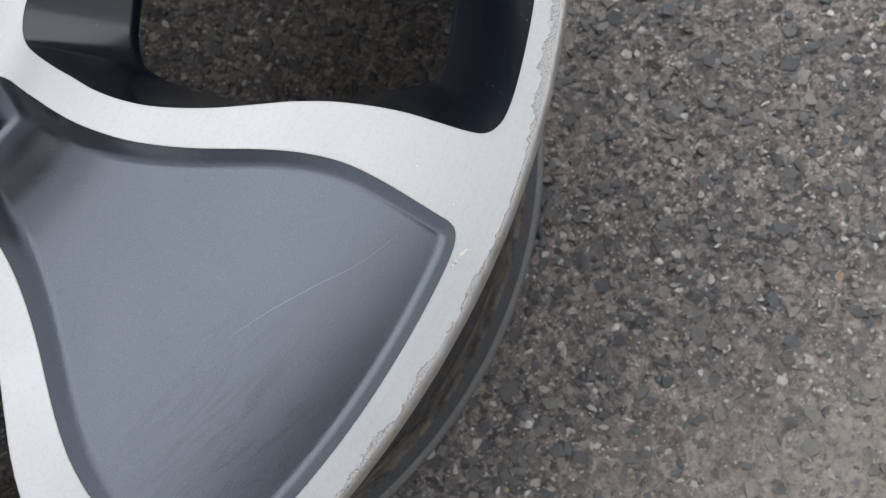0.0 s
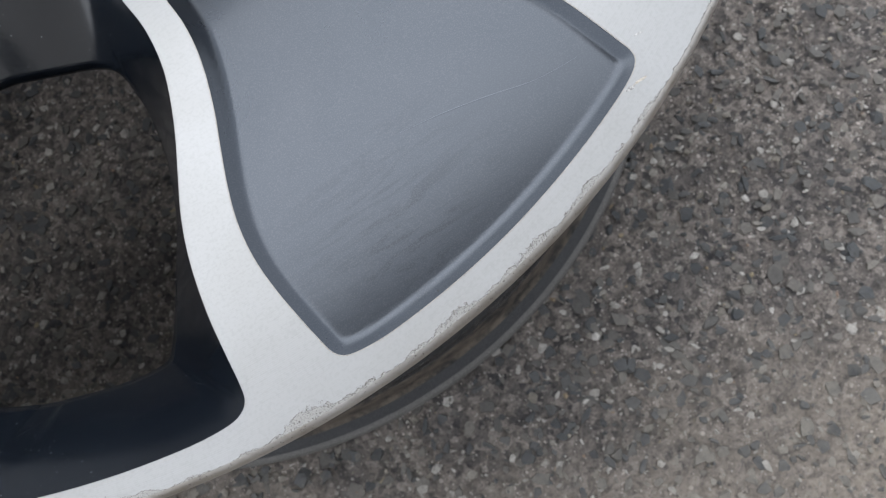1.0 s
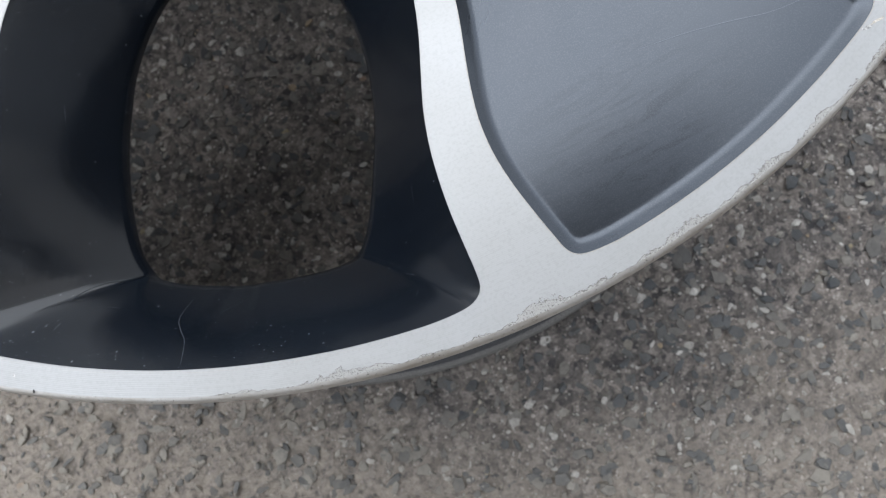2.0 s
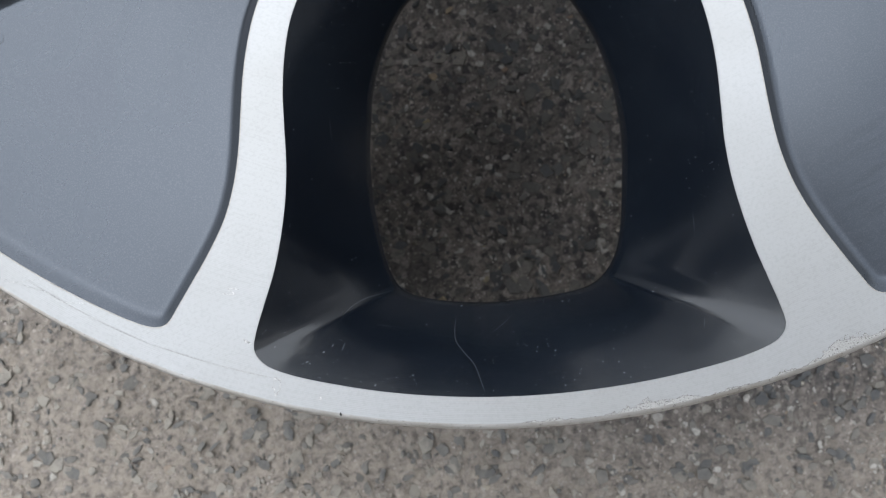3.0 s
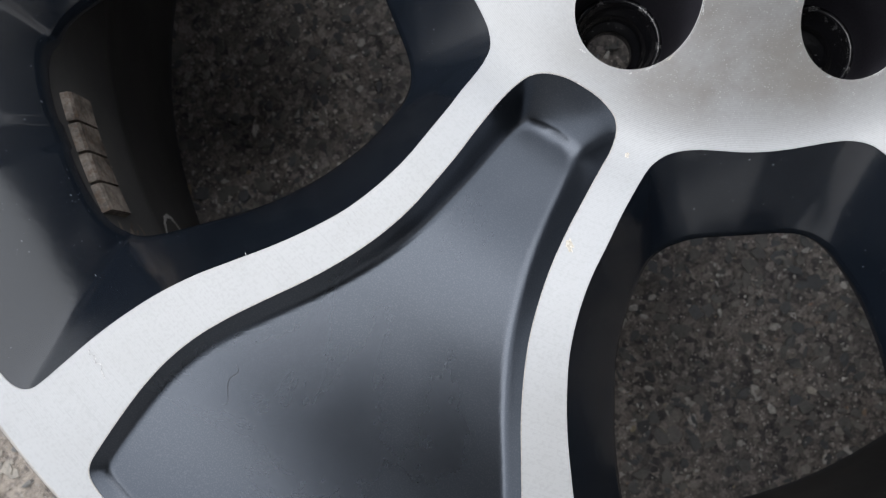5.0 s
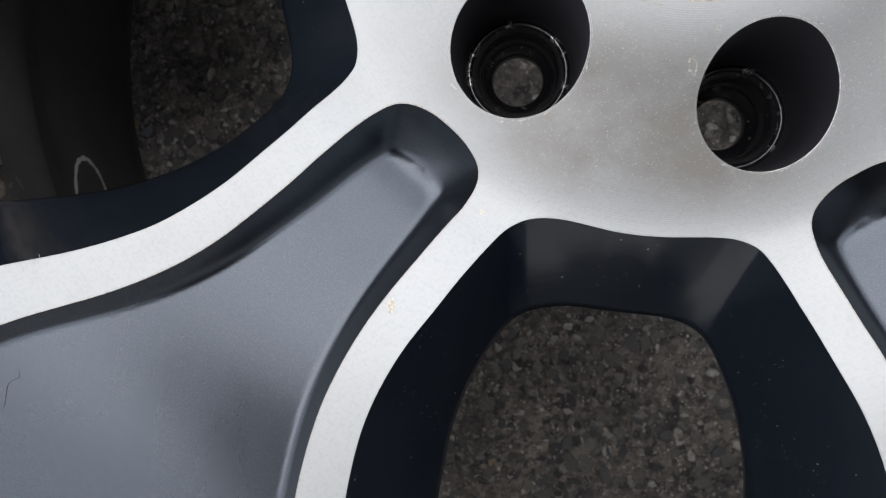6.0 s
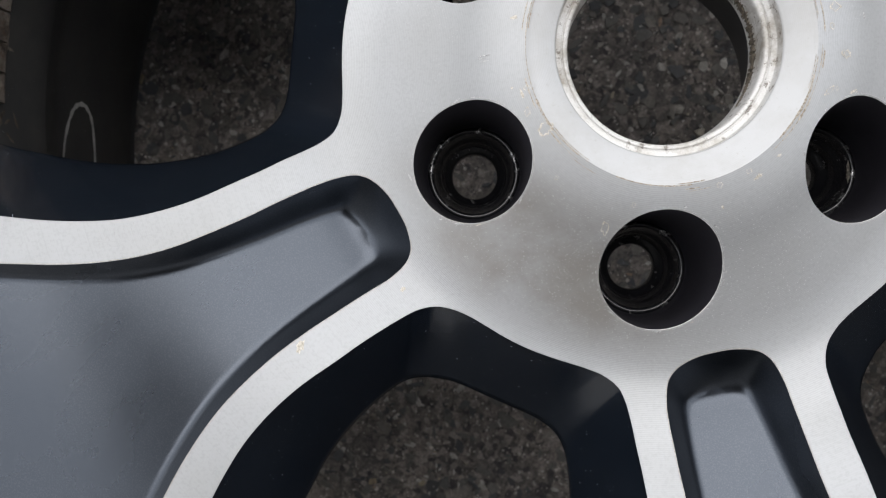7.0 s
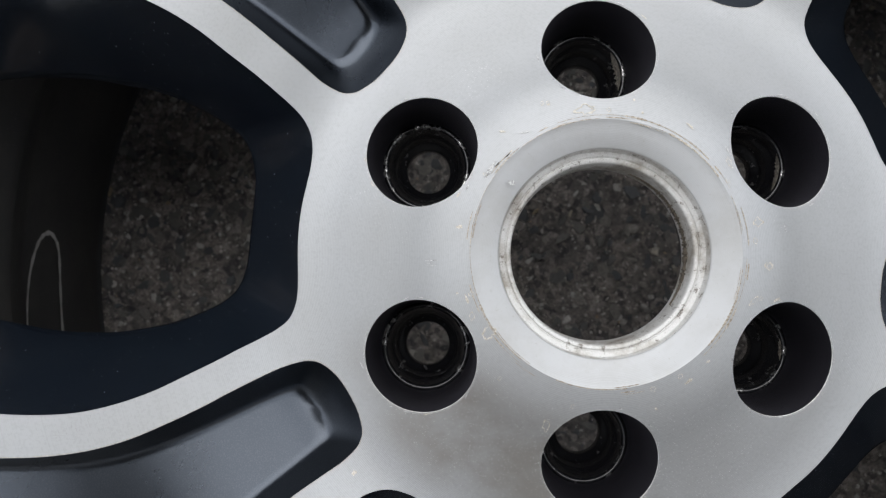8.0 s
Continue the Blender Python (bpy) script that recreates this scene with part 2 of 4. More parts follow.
def raw_metal():
    m = Nodes("bare_aluminium")
    r, a, x, y = m.polar()
    vec = m.node("ShaderNodeCombineXYZ", 0, None, X=m.math("MULTIPLY", r, 9.0), Y=m.math("MULTIPLY", a, 0.02), Z=0.0)
    streak = m.noise(160.0, 4.0, 0.6, vec)
    grime = m.noise(70.0, 5.0, 0.7)
    base = m.mix(m.ramp(streak, [(0.3, 0.0), (0.7, 1.0)]), (0.55, 0.54, 0.52), (0.70, 0.695, 0.68))
    base = m.mix(m.ramp(grime, [(0.47, 0.0), (0.64, 0.75)]), base, (0.25, 0.215, 0.17))
    base = m.mix(m.ramp(m.noise(420.0, 5.0, 0.75), [(0.56, 0.0), (0.64, 0.8)]), base, (0.12, 0.098, 0.075))
    return m.set(Base_Color=base, Metallic=0.3, Roughness=0.55, Normal=m.bump(streak, 0.2, 0.0002))


def turned_land():
    m = Nodes("satin_turned_aluminium")
    r, a, x, y = m.polar()
    rings = m.math("SINE", m.math("MULTIPLY", r, 2 * math.pi / 0.00042))
    smudge = m.noise(60.0, 6.0, 0.7)
    fine = m.noise(1100.0, 4.0, 0.7)
    base = m.mix(m.ramp(smudge, [(0.40, 0.0), (0.75, 1.0)]), (0.475, 0.48, 0.485), (0.41, 0.405, 0.395))
    base = m.mix(m.ramp(fine, [(0.62, 0.0), (0.72, 0.6)]), base, (0.36, 0.345, 0.32))
    return m.set(Base_Color=base, Metallic=0.3, Roughness=0.5, Normal=m.bump(m.math("ADD", m.math("MULTIPLY", rings, 0.25), fine), 0.2, 0.00008))


# Torn paint; its bright metal patches also stand in for glints of sky.
def torn_seat(name="torn_seat_paint_and_glints", low=0.40, scale=160.0, relief=0.35):
    m = Nodes(name)
    tear = m.noise(scale, 4.0, 0.7)
    base = m.mix(m.ramp(tear, [(low, 0.0), (low + 0.08, 1.0)]), (0.014, 0.014, 0.017), (0.62, 0.61, 0.60))
    return m.set(Base_Color=base, Metallic=m.ramp(tear, [(low, 0.0), (low + 0.08, 1.0)]), Roughness=0.16, Normal=m.bump(tear, relief, 0.0008), Coat_Weight=0.5)


def blemish(name, dark, light, metallic):
    m = Nodes(name)
    grain = m.noise(1500.0, 4.0, 0.7)
    return m.set(Base_Color=m.mix(m.ramp(grain, [(0.35, 0.0), (0.65, 1.0)]), dark, light), Metallic=metallic, Roughness=0.6, Normal=m.bump(grain, 0.6, 0.0004))


def dusty_ledge():
    m = Nodes("brown_dust_on_black_paint")
    patch = m.noise(75.0, 6.0, 0.72)
    return m.set(Base_Color=m.mix(m.ramp(patch, [(0.38, 0.0), (0.60, 1.0)]), (0.030, 0.031, 0.034), (0.20, 0.17, 0.14)), Roughness=0.75)


def scuff_paint():
    m = Nodes("dull_scuffed_paint")
    grain = m.noise(900.0, 3.0, 0.6)
    return m.set(Base_Color=m.mix(grain, (0.125, 0.142, 0.170), (0.175, 0.193, 0.220)), Metallic=1.0, Roughness=0.34)


def lead():
    m = Nodes("dull_zinc_weight")
    grime = m.noise(95.0, 6.0, 0.75)
    base = m.mix(m.ramp(grime, [(0.4, 0.0), (0.62, 1.0)]), (0.25, 0.217, 0.188), (0.040, 0.032, 0.026))
    base = m.mix(m.ramp(m.noise(420.0, 5.0, 0.75), [(0.50, 0.0), (0.62, 0.7)]), base, (0.10, 0.060, 0.036))
    return m.set(Base_Color=base, Metallic=0.2, Roughness=0.62, Normal=m.bump(grime, 0.5, 0.0006))


def chalk():
    m = Nodes("white_chalk")
    grain = m.noise(700.0, 3.0, 0.7)
    return m.set(Base_Color=m.mix(grain, (0.26, 0.26, 0.26), (0.80, 0.79, 0.76)), Roughness=0.9)


def dust_mask(m):
    """Sandy dust lies on the road to the south-west, in drifts."""
    r, a, x, y = m.polar()
    big = m.math("MULTIPLY", m.math("SUBTRACT", m.noise(16.0, 6.0, 0.68), 0.5), 0.16)
    # farther off the drifts wander
    wide = m.math("MULTIPLY", m.math("SUBTRACT", m.noise(0.9, 5.0, 0.6), 0.5), m.math("MULTIPLY", m.math("MAXIMUM", m.math("SUBTRACT", r, 0.6), 0.0), 4.0))
    big = m.math("ADD", big, wide)
    west = m.math("MULTIPLY", m.math("ADD", x, y), -0.7)
    south = m.math("SUBTRACT", m.math("SUBTRACT", m.math("MULTIPLY", y, -1.0), 0.072), m.math("MULTIPLY", m.math("MAXIMUM", x, 0.0), 0.22))
    drift = m.ramp(m.math("ADD", m.math("MAXIMUM", west, south), big), [(0.205, 0.0), (0.300, 1.0)])
    return m.math("MULTIPLY", drift, m.ramp(m.math("ADD", m.math("MULTIPLY", r, 0.4), m.math("MULTIPLY", m.noise(1.3, 4.0, 0.6), 0.5)), [(0.40, 1.0), (0.75, 0.25)]))


def asphalt():
    m = Nodes("asphalt_binder")
    fine = m.noise(620.0, 6.0, 0.75)
    mid = m.noise(190.0, 6.0, 0.7, distortion=0.8)
    grit = m.tree.nodes.new("ShaderNodeTexVoronoi")
    m.put(m.coords(), grit.inputs["Vector"])
    grit.inputs["Scale"].default_value = 300.0
    sep = m.tree.nodes.new("ShaderNodeSeparateColor")
    m.put(grit.outputs["Color"], sep.inputs[0])
    patch = m.noise(34.0, 4.0, 0.6)
    base = m.mix(m.ramp(mid, [(0.36, 0.0), (0.62, 1.0)]), (0.090, 0.086, 0.081), (0.400, 0.367, 0.331))
    base = m.mix(m.ramp(patch, [(0.40, 0.55), (0.58, 0.0)]), base, (0.085, 0.086, 0.090))
    base = m.mix(m.math("MULTIPLY", m.ramp(sep.outputs[0], [(0.70, 0.0), (0.95, 1.0)]), 0.6), base, (0.47, 0.44, 0.40))
    base = m.mix(m.math("MULTIPLY", m.ramp(sep.outputs[1], [(0.76, 0.0), (0.92, 1.0)]), 0.7), base, (0.045, 0.048, 0.055))
    base = m.mix(m.ramp(fine, [(0.32, 0.85), (0.52, 0.0)]), base, (0.045, 0.045, 0.045))
    base = m.mix(m.math("MULTIPLY", m.math("MAXIMUM", specks(m, 420.0, 0.10, 0.50), specks(m, 850.0, 0.13, 0.55)), m.ramp(patch, [(0.40, 0.25), (0.60, 1.0)])), base, (0.66, 0.625, 0.58))
    base = m.mix(m.math("MULTIPLY", dust_mask(m), m.ramp(m.noise(240.0, 5.0, 0.7), [(0.36, 0.1), (0.56, 0.88)])), base, (0.445, 0.405, 0.342))
    base = m.node("ShaderNodeVectorMath", 0, {"operation": "MULTIPLY"}, i0=base, i1=(1.03, 0.988, 0.995))
    h = m.math("ADD", m.math("MULTIPLY", mid, 1.5), fine)
    return m.set(Base_Color=base, Roughness=0.9, Normal=m.bump(h, 0.8, 0.0016))


def aggregate(name, stops, dust):
    m = Nodes(name)
    tone = m.ramp(m.node("ShaderNodeNewGeometry", 8), stops)
    grain = m.noise(520.0, 5.0, 0.75)
    base = m.mix(m.ramp(grain, [(0.36, 0.0), (0.62, 1.0)]), m.mix(0.5, tone, (0.06, 0.058, 0.055)), tone)
    base = m.mix(m.math("MULTIPLY", m.ramp(m.noise(170.0, 5.0, 0.7), [(0.32, 0.25), (0.56, 1.0)]), m.mixf(dust_mask(m), 0.10, dust)), base, (0.355, 0.326, 0.282))
    return m.set(Base_Color=base, Roughness=0.75, Normal=m.bump(grain, 0.5, 0.0008))


GREY_EDGE = blemish("dull_grey_edge", (0.13, 0.13, 0.13), (0.27, 0.265, 0.26), 0.0)
FLANGE = blemish("dull_slate_black_paint", (0.045, 0.048, 0.055), (0.095, 0.098, 0.105), 0.0)
DUST = dusty_ledge()
LAND = turned_land()
SCUFF = scuff_paint()
EDGE = blemish("bright_bare_edge", (0.50, 0.49, 0.46), (0.88, 0.88, 0.87), 0.1)
HAIR = blemish("pale_hairline_scratch", (0.035, 0.040, 0.047), (0.105, 0.116, 0.130), 0.0)
POCKET_WORN = pocket_paint("scuffed_gunmetal_paint", (0.020, -0.229))
LINE = blemish("fine_grey_line", (0.36, 0.36, 0.36), (0.50, 0.50, 0.50), 0.7)
GRIME = blemish("brown_grime", (0.22, 0.18, 0.13), (0.56, 0.51, 0.44), 0.1)
CHIP, OXIDE, DARK = blemish("chipped_metal", (0.22, 0.22, 0.22), (0.70, 0.70, 0.69), 0.5), blemish("yellowed_coat", (0.38, 0.34, 0.27), (0.74, 0.71, 0.65), 0.2), blemish("dark_speck", (0.015, 0.015, 0.015), (0.05, 0.05, 0.05), 0.0)
CRUST = blemish("dark_crusted_dirt", (0.020, 0.017, 0.014), (0.20, 0.165, 0.125), 0.0)
BRUSHED = blemish("brushed_bare_metal", (0.22, 0.19, 0.16), (0.86, 0.80, 0.70), 0.6)
CONE = torn_seat("scuffed_black_paint_and_glints", 0.63, 260.0, 0.8)
INSIDE = black_paint("darker_barrel_paint", 0.5)
SLEEVE = blemish("dull_black_sleeve_paint", (0.010, 0.009, 0.013), (0.026, 0.024, 0.032), 0.0)
GLOSS, SEAT, LIP = black_paint("glossy_black_paint", gloss=0.6), torn_seat(low=0.55, scale=150.0, relief=0.6), lip_metal()
MACHINED, POCKET, BLACK, BARREL, RAW, LEAD, CHALK, ASPHALT = machined_metal(), pocket_paint(), black_paint("dark_satin_paint", gloss=0.5, satin=True), black_paint("dusty_black_barrel_paint", 0.9), raw_metal(), lead(), chalk(), asphalt()

PALE = aggregate("pale_aggregate_stone", [(0.0, (0.27, 0.245, 0.21)), (0.35, (0.42, 0.395, 0.36)), (0.60, (0.60, 0.575, 0.545)), (0.92, (0.76, 0.735, 0.70)), (0.97, (0.46, 0.38, 0.24)), (0.99, (0.42, 0.29, 0.22))], 0.92)
GREY = aggregate("grey_aggregate_stone", [(0.0, (0.115, 0.115, 0.117)), (0.4, (0.175, 0.168, 0.161)), (0.8, (0.230, 0.216, 0.202)), (1.0, (0.31, 0.29, 0.26))], 0.95)
SLATE = aggregate("slate_aggregate_stone", [(0.0, (0.055, 0.063, 0.075)), (0.45, (0.096, 0.107, 0.121)), (0.8, (0.14, 0.14, 0.14)), (1.0, (0.20, 0.19, 0.178))], 0.42)

# surfaces of the unseen wall and panel added to shape the reflections
BLOCKER_GREY = blemish("grey_blocker_surface", (0.32, 0.318, 0.314), (0.39, 0.387, 0.382), 0.0)
BLOCKER_DARK = blemish("dark_blocker_surface", (0.045, 0.044, 0.043), (0.075, 0.072, 0.068), 0.0)

BLOCKER_X, BLOCKER_NORTH = (-0.85, 0.95), 0.11     # edges of the added overhead panel that darkens reflections, 2.3 m up

# ---- the wheel's plan: metres, with the axle as z axis and the road at z = 0 ----
HUB_Z = 0.2059          # height of the lug faces over the road
SPOKE_A = -80.41        # direction of the first spoke, degrees
FACE_R = 0.2538
CAP_R = 0.0360          # seat of the missing centre cap
LUG_R, LUG_HOLE, LUG_TURN = 0.05795, 0.0162, 86.97
PAD_Z = -0.0475         # back of the hub
FACE_PROFILE = [(0.0, 0.0095), (0.030, 0.0095), (0.036, 0.0092), (0.046, 0.0064), (0.057, 0.0002), (0.070, -0.0056), (0.080, -0.0090), (0.087, -0.0099), (0.0945, -0.0085), (0.105, -0.0047), (0.115, -0.0016), (0.126, 0.0018), (0.140, 0.0052), (0.155, 0.0074), (0.170, 0.0086), (0.190, 0.0095), (0.210, 0.0097), (0.230, 0.0093), (0.245, 0.0086), (0.2555, 0.0080)]
# sides of the spoke pocket, the window and its opening: radius in mm, degrees from the spoke or window centre
POCKET_1 = [(90.0, 8.80), (95, 8.95), (100, 8.60), (106, 8.22), (112, 7.95), (120, 7.65), (130, 7.55), (140, 7.85), (150, 8.45), (160, 9.43), (170, 10.60), (180, 11.88), (190, 13.01), (200, 13.77), (210, 14.08), (220, 13.88), (230, 13.48), (237, 13.18), (241.5, 12.98), (243.8, 12.55), (245.0, 11.6)]
POCKET_2 = [(90.0, 10.20), (95, 10.55), (100, 10.45), (106, 10.10), (112, 9.75), (120, 9.25), (130, 8.95), (140, 8.90), (150, 9.35), (160, 10.20), (170, 11.28), (180, 12.46), (190, 13.48), (200, 14.16), (210, 14.35), (220, 14.12), (230, 13.66), (237, 13.30), (241.8, 13.00), (244.3, 12.45), (245.4, 11.4)]
WINDOW_1 = [(88.3, 14.6), (91, 17.4), (95, 18.80), (100, 19.70), (106, 20.45), (112, 21.20), (120, 21.95), (130, 22.70), (140, 22.85), (150, 22.50), (160, 21.62), (170, 20.53), (180, 19.33), (190, 18.26), (200, 17.58), (210, 17.25), (220, 17.14), (230, 17.20), (237, 17.25), (241.5, 17.15), (244.2, 16.6), (245.6, 15.5)]
WINDOW_2 = [(88.6, 15.4), (91, 18.0), (95, 19.90), (100, 20.95), (106, 21.80), (112, 22.45), (120, 23.05), (130, 23.72), (140, 23.80), (150, 23.36), (160, 22.41), (170, 21.23), (180, 19.90), (190, 18.68), (200, 17.85), (210, 17.38), (220, 17.16), (230, 17.22), (237, 17.25), (241.5, 17.10), (244.2, 16.5), (245.7, 15.4)]
OPENING_1 = [(110.8, 9.4), (113.2, 11.2), (117, 12.55), (121, 13.30), (126, 13.95), (131, 14.45), (136, 14.75), (141, 14.87), (146, 14.90), (151, 14.86), (156, 14.70), (161, 14.42), (166, 14.15), (171, 13.80), (177, 13.25), (183, 12.65), (189, 12.05), (195, 11.50), (201, 10.90), (207, 10.20), (212, 9.30), (215.6, 8.10)]
OPENING_2 = [(111.0, 9.6), (113.4, 12.0), (117, 13.75), (121, 14.60), (126, 15.20), (131, 15.60), (136, 15.82), (141, 15.93), (146, 15.92), (151, 15.80), (156, 15.55), (161, 15.15), (166, 14.85), (171, 14.55), (177, 14.05), (183, 13.48), (189, 12.90), (195, 12.25), (201, 11.60), (207, 10.90), (212, 10.20), (215.6, 9.35)]


def curve(points, x):
    """A smooth curve through points with rising x."""
    p = np.array(points, float)
    k = np.gradient(p[:, 1], p[:, 0])
    i = np.clip(np.searchsorted(p[:, 0], x) - 1, 0, len(p) - 2)
    h = p[i + 1, 0] - p[i, 0]
    s = np.clip((x - p[i, 0]) / h, 0, 1)
    return (2 * s**3 - 3 * s**2 + 1) * p[i, 1] + (s**3 - 2 * s**2 + s) * h * k[i] + (3 * s**2 - 2 * s**3) * p[i + 1, 1] + (s**3 - s**2) * h * k[i + 1]


def face_z(r):
    return HUB_Z + curve(FACE_PROFILE, np.asarray(r, float))


def smooth_loop(points, per=6):
    """A closed Catmull-Rom curve in the plane."""
    p = np.array(points)
    out = []
    n = len(p)
    for i in range(n):
        a, b, c, d = p[i - 1], p[i], p[(i + 1) % n], p[(i + 2) % n]
        for k in range(per):
            t = k / per
            out.append(0.5 * (2 * b + (c - a) * t + (2 * a - 5 * b + 4 * c - d) * t * t + (3 * b - a - 3 * c + d) * t**3))
    return np.array(out)


def sector_loop(side_1, side_2, outer, inner, centre, per=6):
    """The outline between two sides, closed by the outer and inner arcs (radius in mm, degrees from the centre)."""
    polar = side_1 + outer + [(r, -w) for r, w in reversed(side_2)] + inner
    pts = [(r / 1000 * math.cos(radians(centre + w)), r / 1000 * math.sin(radians(centre + w))) for r, w in polar]
    return smooth_loop(pts, per)


def pocket_loop(centre):
    return sector_loop(POCKET_1, POCKET_2, [(245.4, 9.8), (245.6, 6.6), (245.8, 3.3), (246.0, 0.0), (246.1, -3.3), (246.1, -6.6), (246.0, -9.6)], [(86.8, -9.2), (84.4, -7.3), (82.6, -4.2), (82.1, -0.5), (82.6, 3.2), (84.6, 6.6), (87.0, 8.1)], centre)


def window_loop(centre):
    return sector_loop(WINDOW_1, WINDOW_2, [(246.3, 13.0), (246.5, 8.7), (246.6, 4.3), (246.7, 0.0), (246.7, -4.3), (246.6, -8.7), (246.3, -13.0)], [(87.3, -12.2), (86.9, -8.4), (87.0, -4.2), (87.0, 0.0), (86.9, 4.2), (86.9, 8.0), (87.2, 11.2)], centre)


def opening_loop(centre):
    return sector_loop(OPENING_1, OPENING_2, [(217.8, 6.6), (218.7, 4.0), (219.2, 1.5), (219.5, -1.0), (219.6, -3.4), (219.2, -5.8), (218.0, -8.0)], [(109.5, -7.6), (108.9, -5.2), (108.6, -2.8), (108.5, -0.4), (108.5, 2.0), (108.7, 4.5), (109.3, 7.0)], centre)


def circle_loop(radius, n, x=0.0, y=0.0):
    a = np.arange(n) * 2 * math.pi / n
    return np.c_[x + radius * np.cos(a), y + radius * np.sin(a)]


def inside(loop, pts):
    x, y = pts[:, 0], pts[:, 1]
    res = np.zeros(len(pts), bool)
    for a, b in zip(loop, np.roll(loop, -1, 0)):
        cross = (a[1] > y) != (b[1] > y)
        if cross.any():
            res ^= cross & (x < (b[0] - a[0]) * (y - a[1]) / (b[1] - a[1] + 1e-30) + a[0])
    return res


def gap(loop, pts):
    """Distance from each point to the outline."""
    a, b = loop, np.roll(loop, -1, 0)
    best = np.full(len(pts), 9.0)
    for p, q in zip(a, b):
        d = q - p
        t = np.clip(((pts - p) @ d) / (d @ d), 0, 1)
        best = np.minimum(best, np.hypot(*(pts - p - t[:, None] * d).T))
    return best


def plate(outer, holes, extra):
    """Triangles of a flat sheet with holes: points and faces in the plane."""
    verts, edges = [], []
    for loop in [outer] + holes:
        n0 = len(verts)
        verts += [Vector(p) for p in loop]
        edges += [(n0 + i, n0 + (i + 1) % len(loop)) for i in range(len(loop))]
    verts += [Vector(p) for p in extra]
    v, _, f, *_ = geometry.delaunay_2d_cdt(verts, edges, [], 0, 1e-7)
    v = np.array([tuple(p) for p in v])
    mid = np.array([v[list(t)].mean(0) for t in f])
    keep = inside(outer, mid)
    for h in holes:
        keep &= ~inside(h, mid)
    faces = []
    for t, k in zip(f, keep):
        if k:
            p, q, s = v[t[0]], v[t[1]], v[t[2]]
            up = (q[0] - p[0]) * (s[1] - p[1]) - (q[1] - p[1]) * (s[0] - p[0]) > 0
            faces.append(tuple(t) if up else tuple(reversed(t)))
    return v, faces


def mesh(name, verts, faces, material, smooth=True):
    me = bpy.data.meshes.new(name)
    me.from_pydata([tuple(map(float, p)) for p in verts], [], faces)
    me.materials.append(material)
    if smooth:
        me.polygons.foreach_set("use_smooth", [True] * len(me.polygons))
    me.validate()
    me.update()
    return me


def part(name, me, parent, label=""):
    ob = new(name, me)
    ob.parent = parent
    if label:
        ob["label"] = label
    return ob


def lathe(name, profile, material, steps=240, closed=False, x=0.0, y=0.0, crisp=False):
    """Turns a profile of (radius, z) round a vertical axis; crisp keeps its corners tight."""
    if crisp:
        out = [profile[0]]
        for p, q, w in zip(profile, profile[1:], profile[2:]):
            for e in (p, w):
                k = 0.00008 / math.hypot(e[0] - q[0], e[1] - q[1])
                out.append((q[0] + (e[0] - q[0]) * k, q[1] + (e[1] - q[1]) * k))
        profile = out + [profile[-1]]
    verts, faces = [], []
    n = len(profile)
    for i in range(steps):
        a = 2 * math.pi * i / steps
        verts += [(x + r * math.cos(a), y + r * math.sin(a), z) for r, z in profile]
    for i in range(steps):
        j = (i + 1) % steps
        for k in range(n if closed else n - 1):
            l = (k + 1) % n
            faces.append((i * n + k, i * n + l, j * n + l, j * n + k))
    return mesh(name, verts, faces, material)


def rounded(profile, per=4):
    """Catmull-Rom through an open profile."""
    p = np.array([profile[0], *profile, profile[-1]], float)
    out = []
    for i in range(1, len(p) - 2):
        a, b, c, d = p[i - 1], p[i], p[i + 1], p[i + 2]
        for k in range(per):
            t = k / per
            out.append(tuple(0.5 * (2 * b + (c - a) * t + (2 * a - 5 * b + 4 * c - d) * t * t + (3 * b - a - 3 * c + d) * t**3)))
    return out + [tuple(p[-1])]


# ---- road ----
def lattice(rng, x, y, cell):
    """Smooth random heights from -1 to 1 with bumps of about that size."""
    u, v = (x + 1.0) / cell, (y + 1.0) / cell
    i, j = u.astype(int), v.astype(int)
    n = int(2.0 / cell) + 3
    g = rng.random((n, n)) * 2 - 1
    p, q = u - i, v - j
    p, q = p * p * (3 - 2 * p), q * q * (3 - 2 * q)
    return (g[i, j] * (1 - p) + g[i + 1, j] * p) * (1 - q) + (g[i, j + 1] * (1 - p) + g[i + 1, j + 1] * p) * q


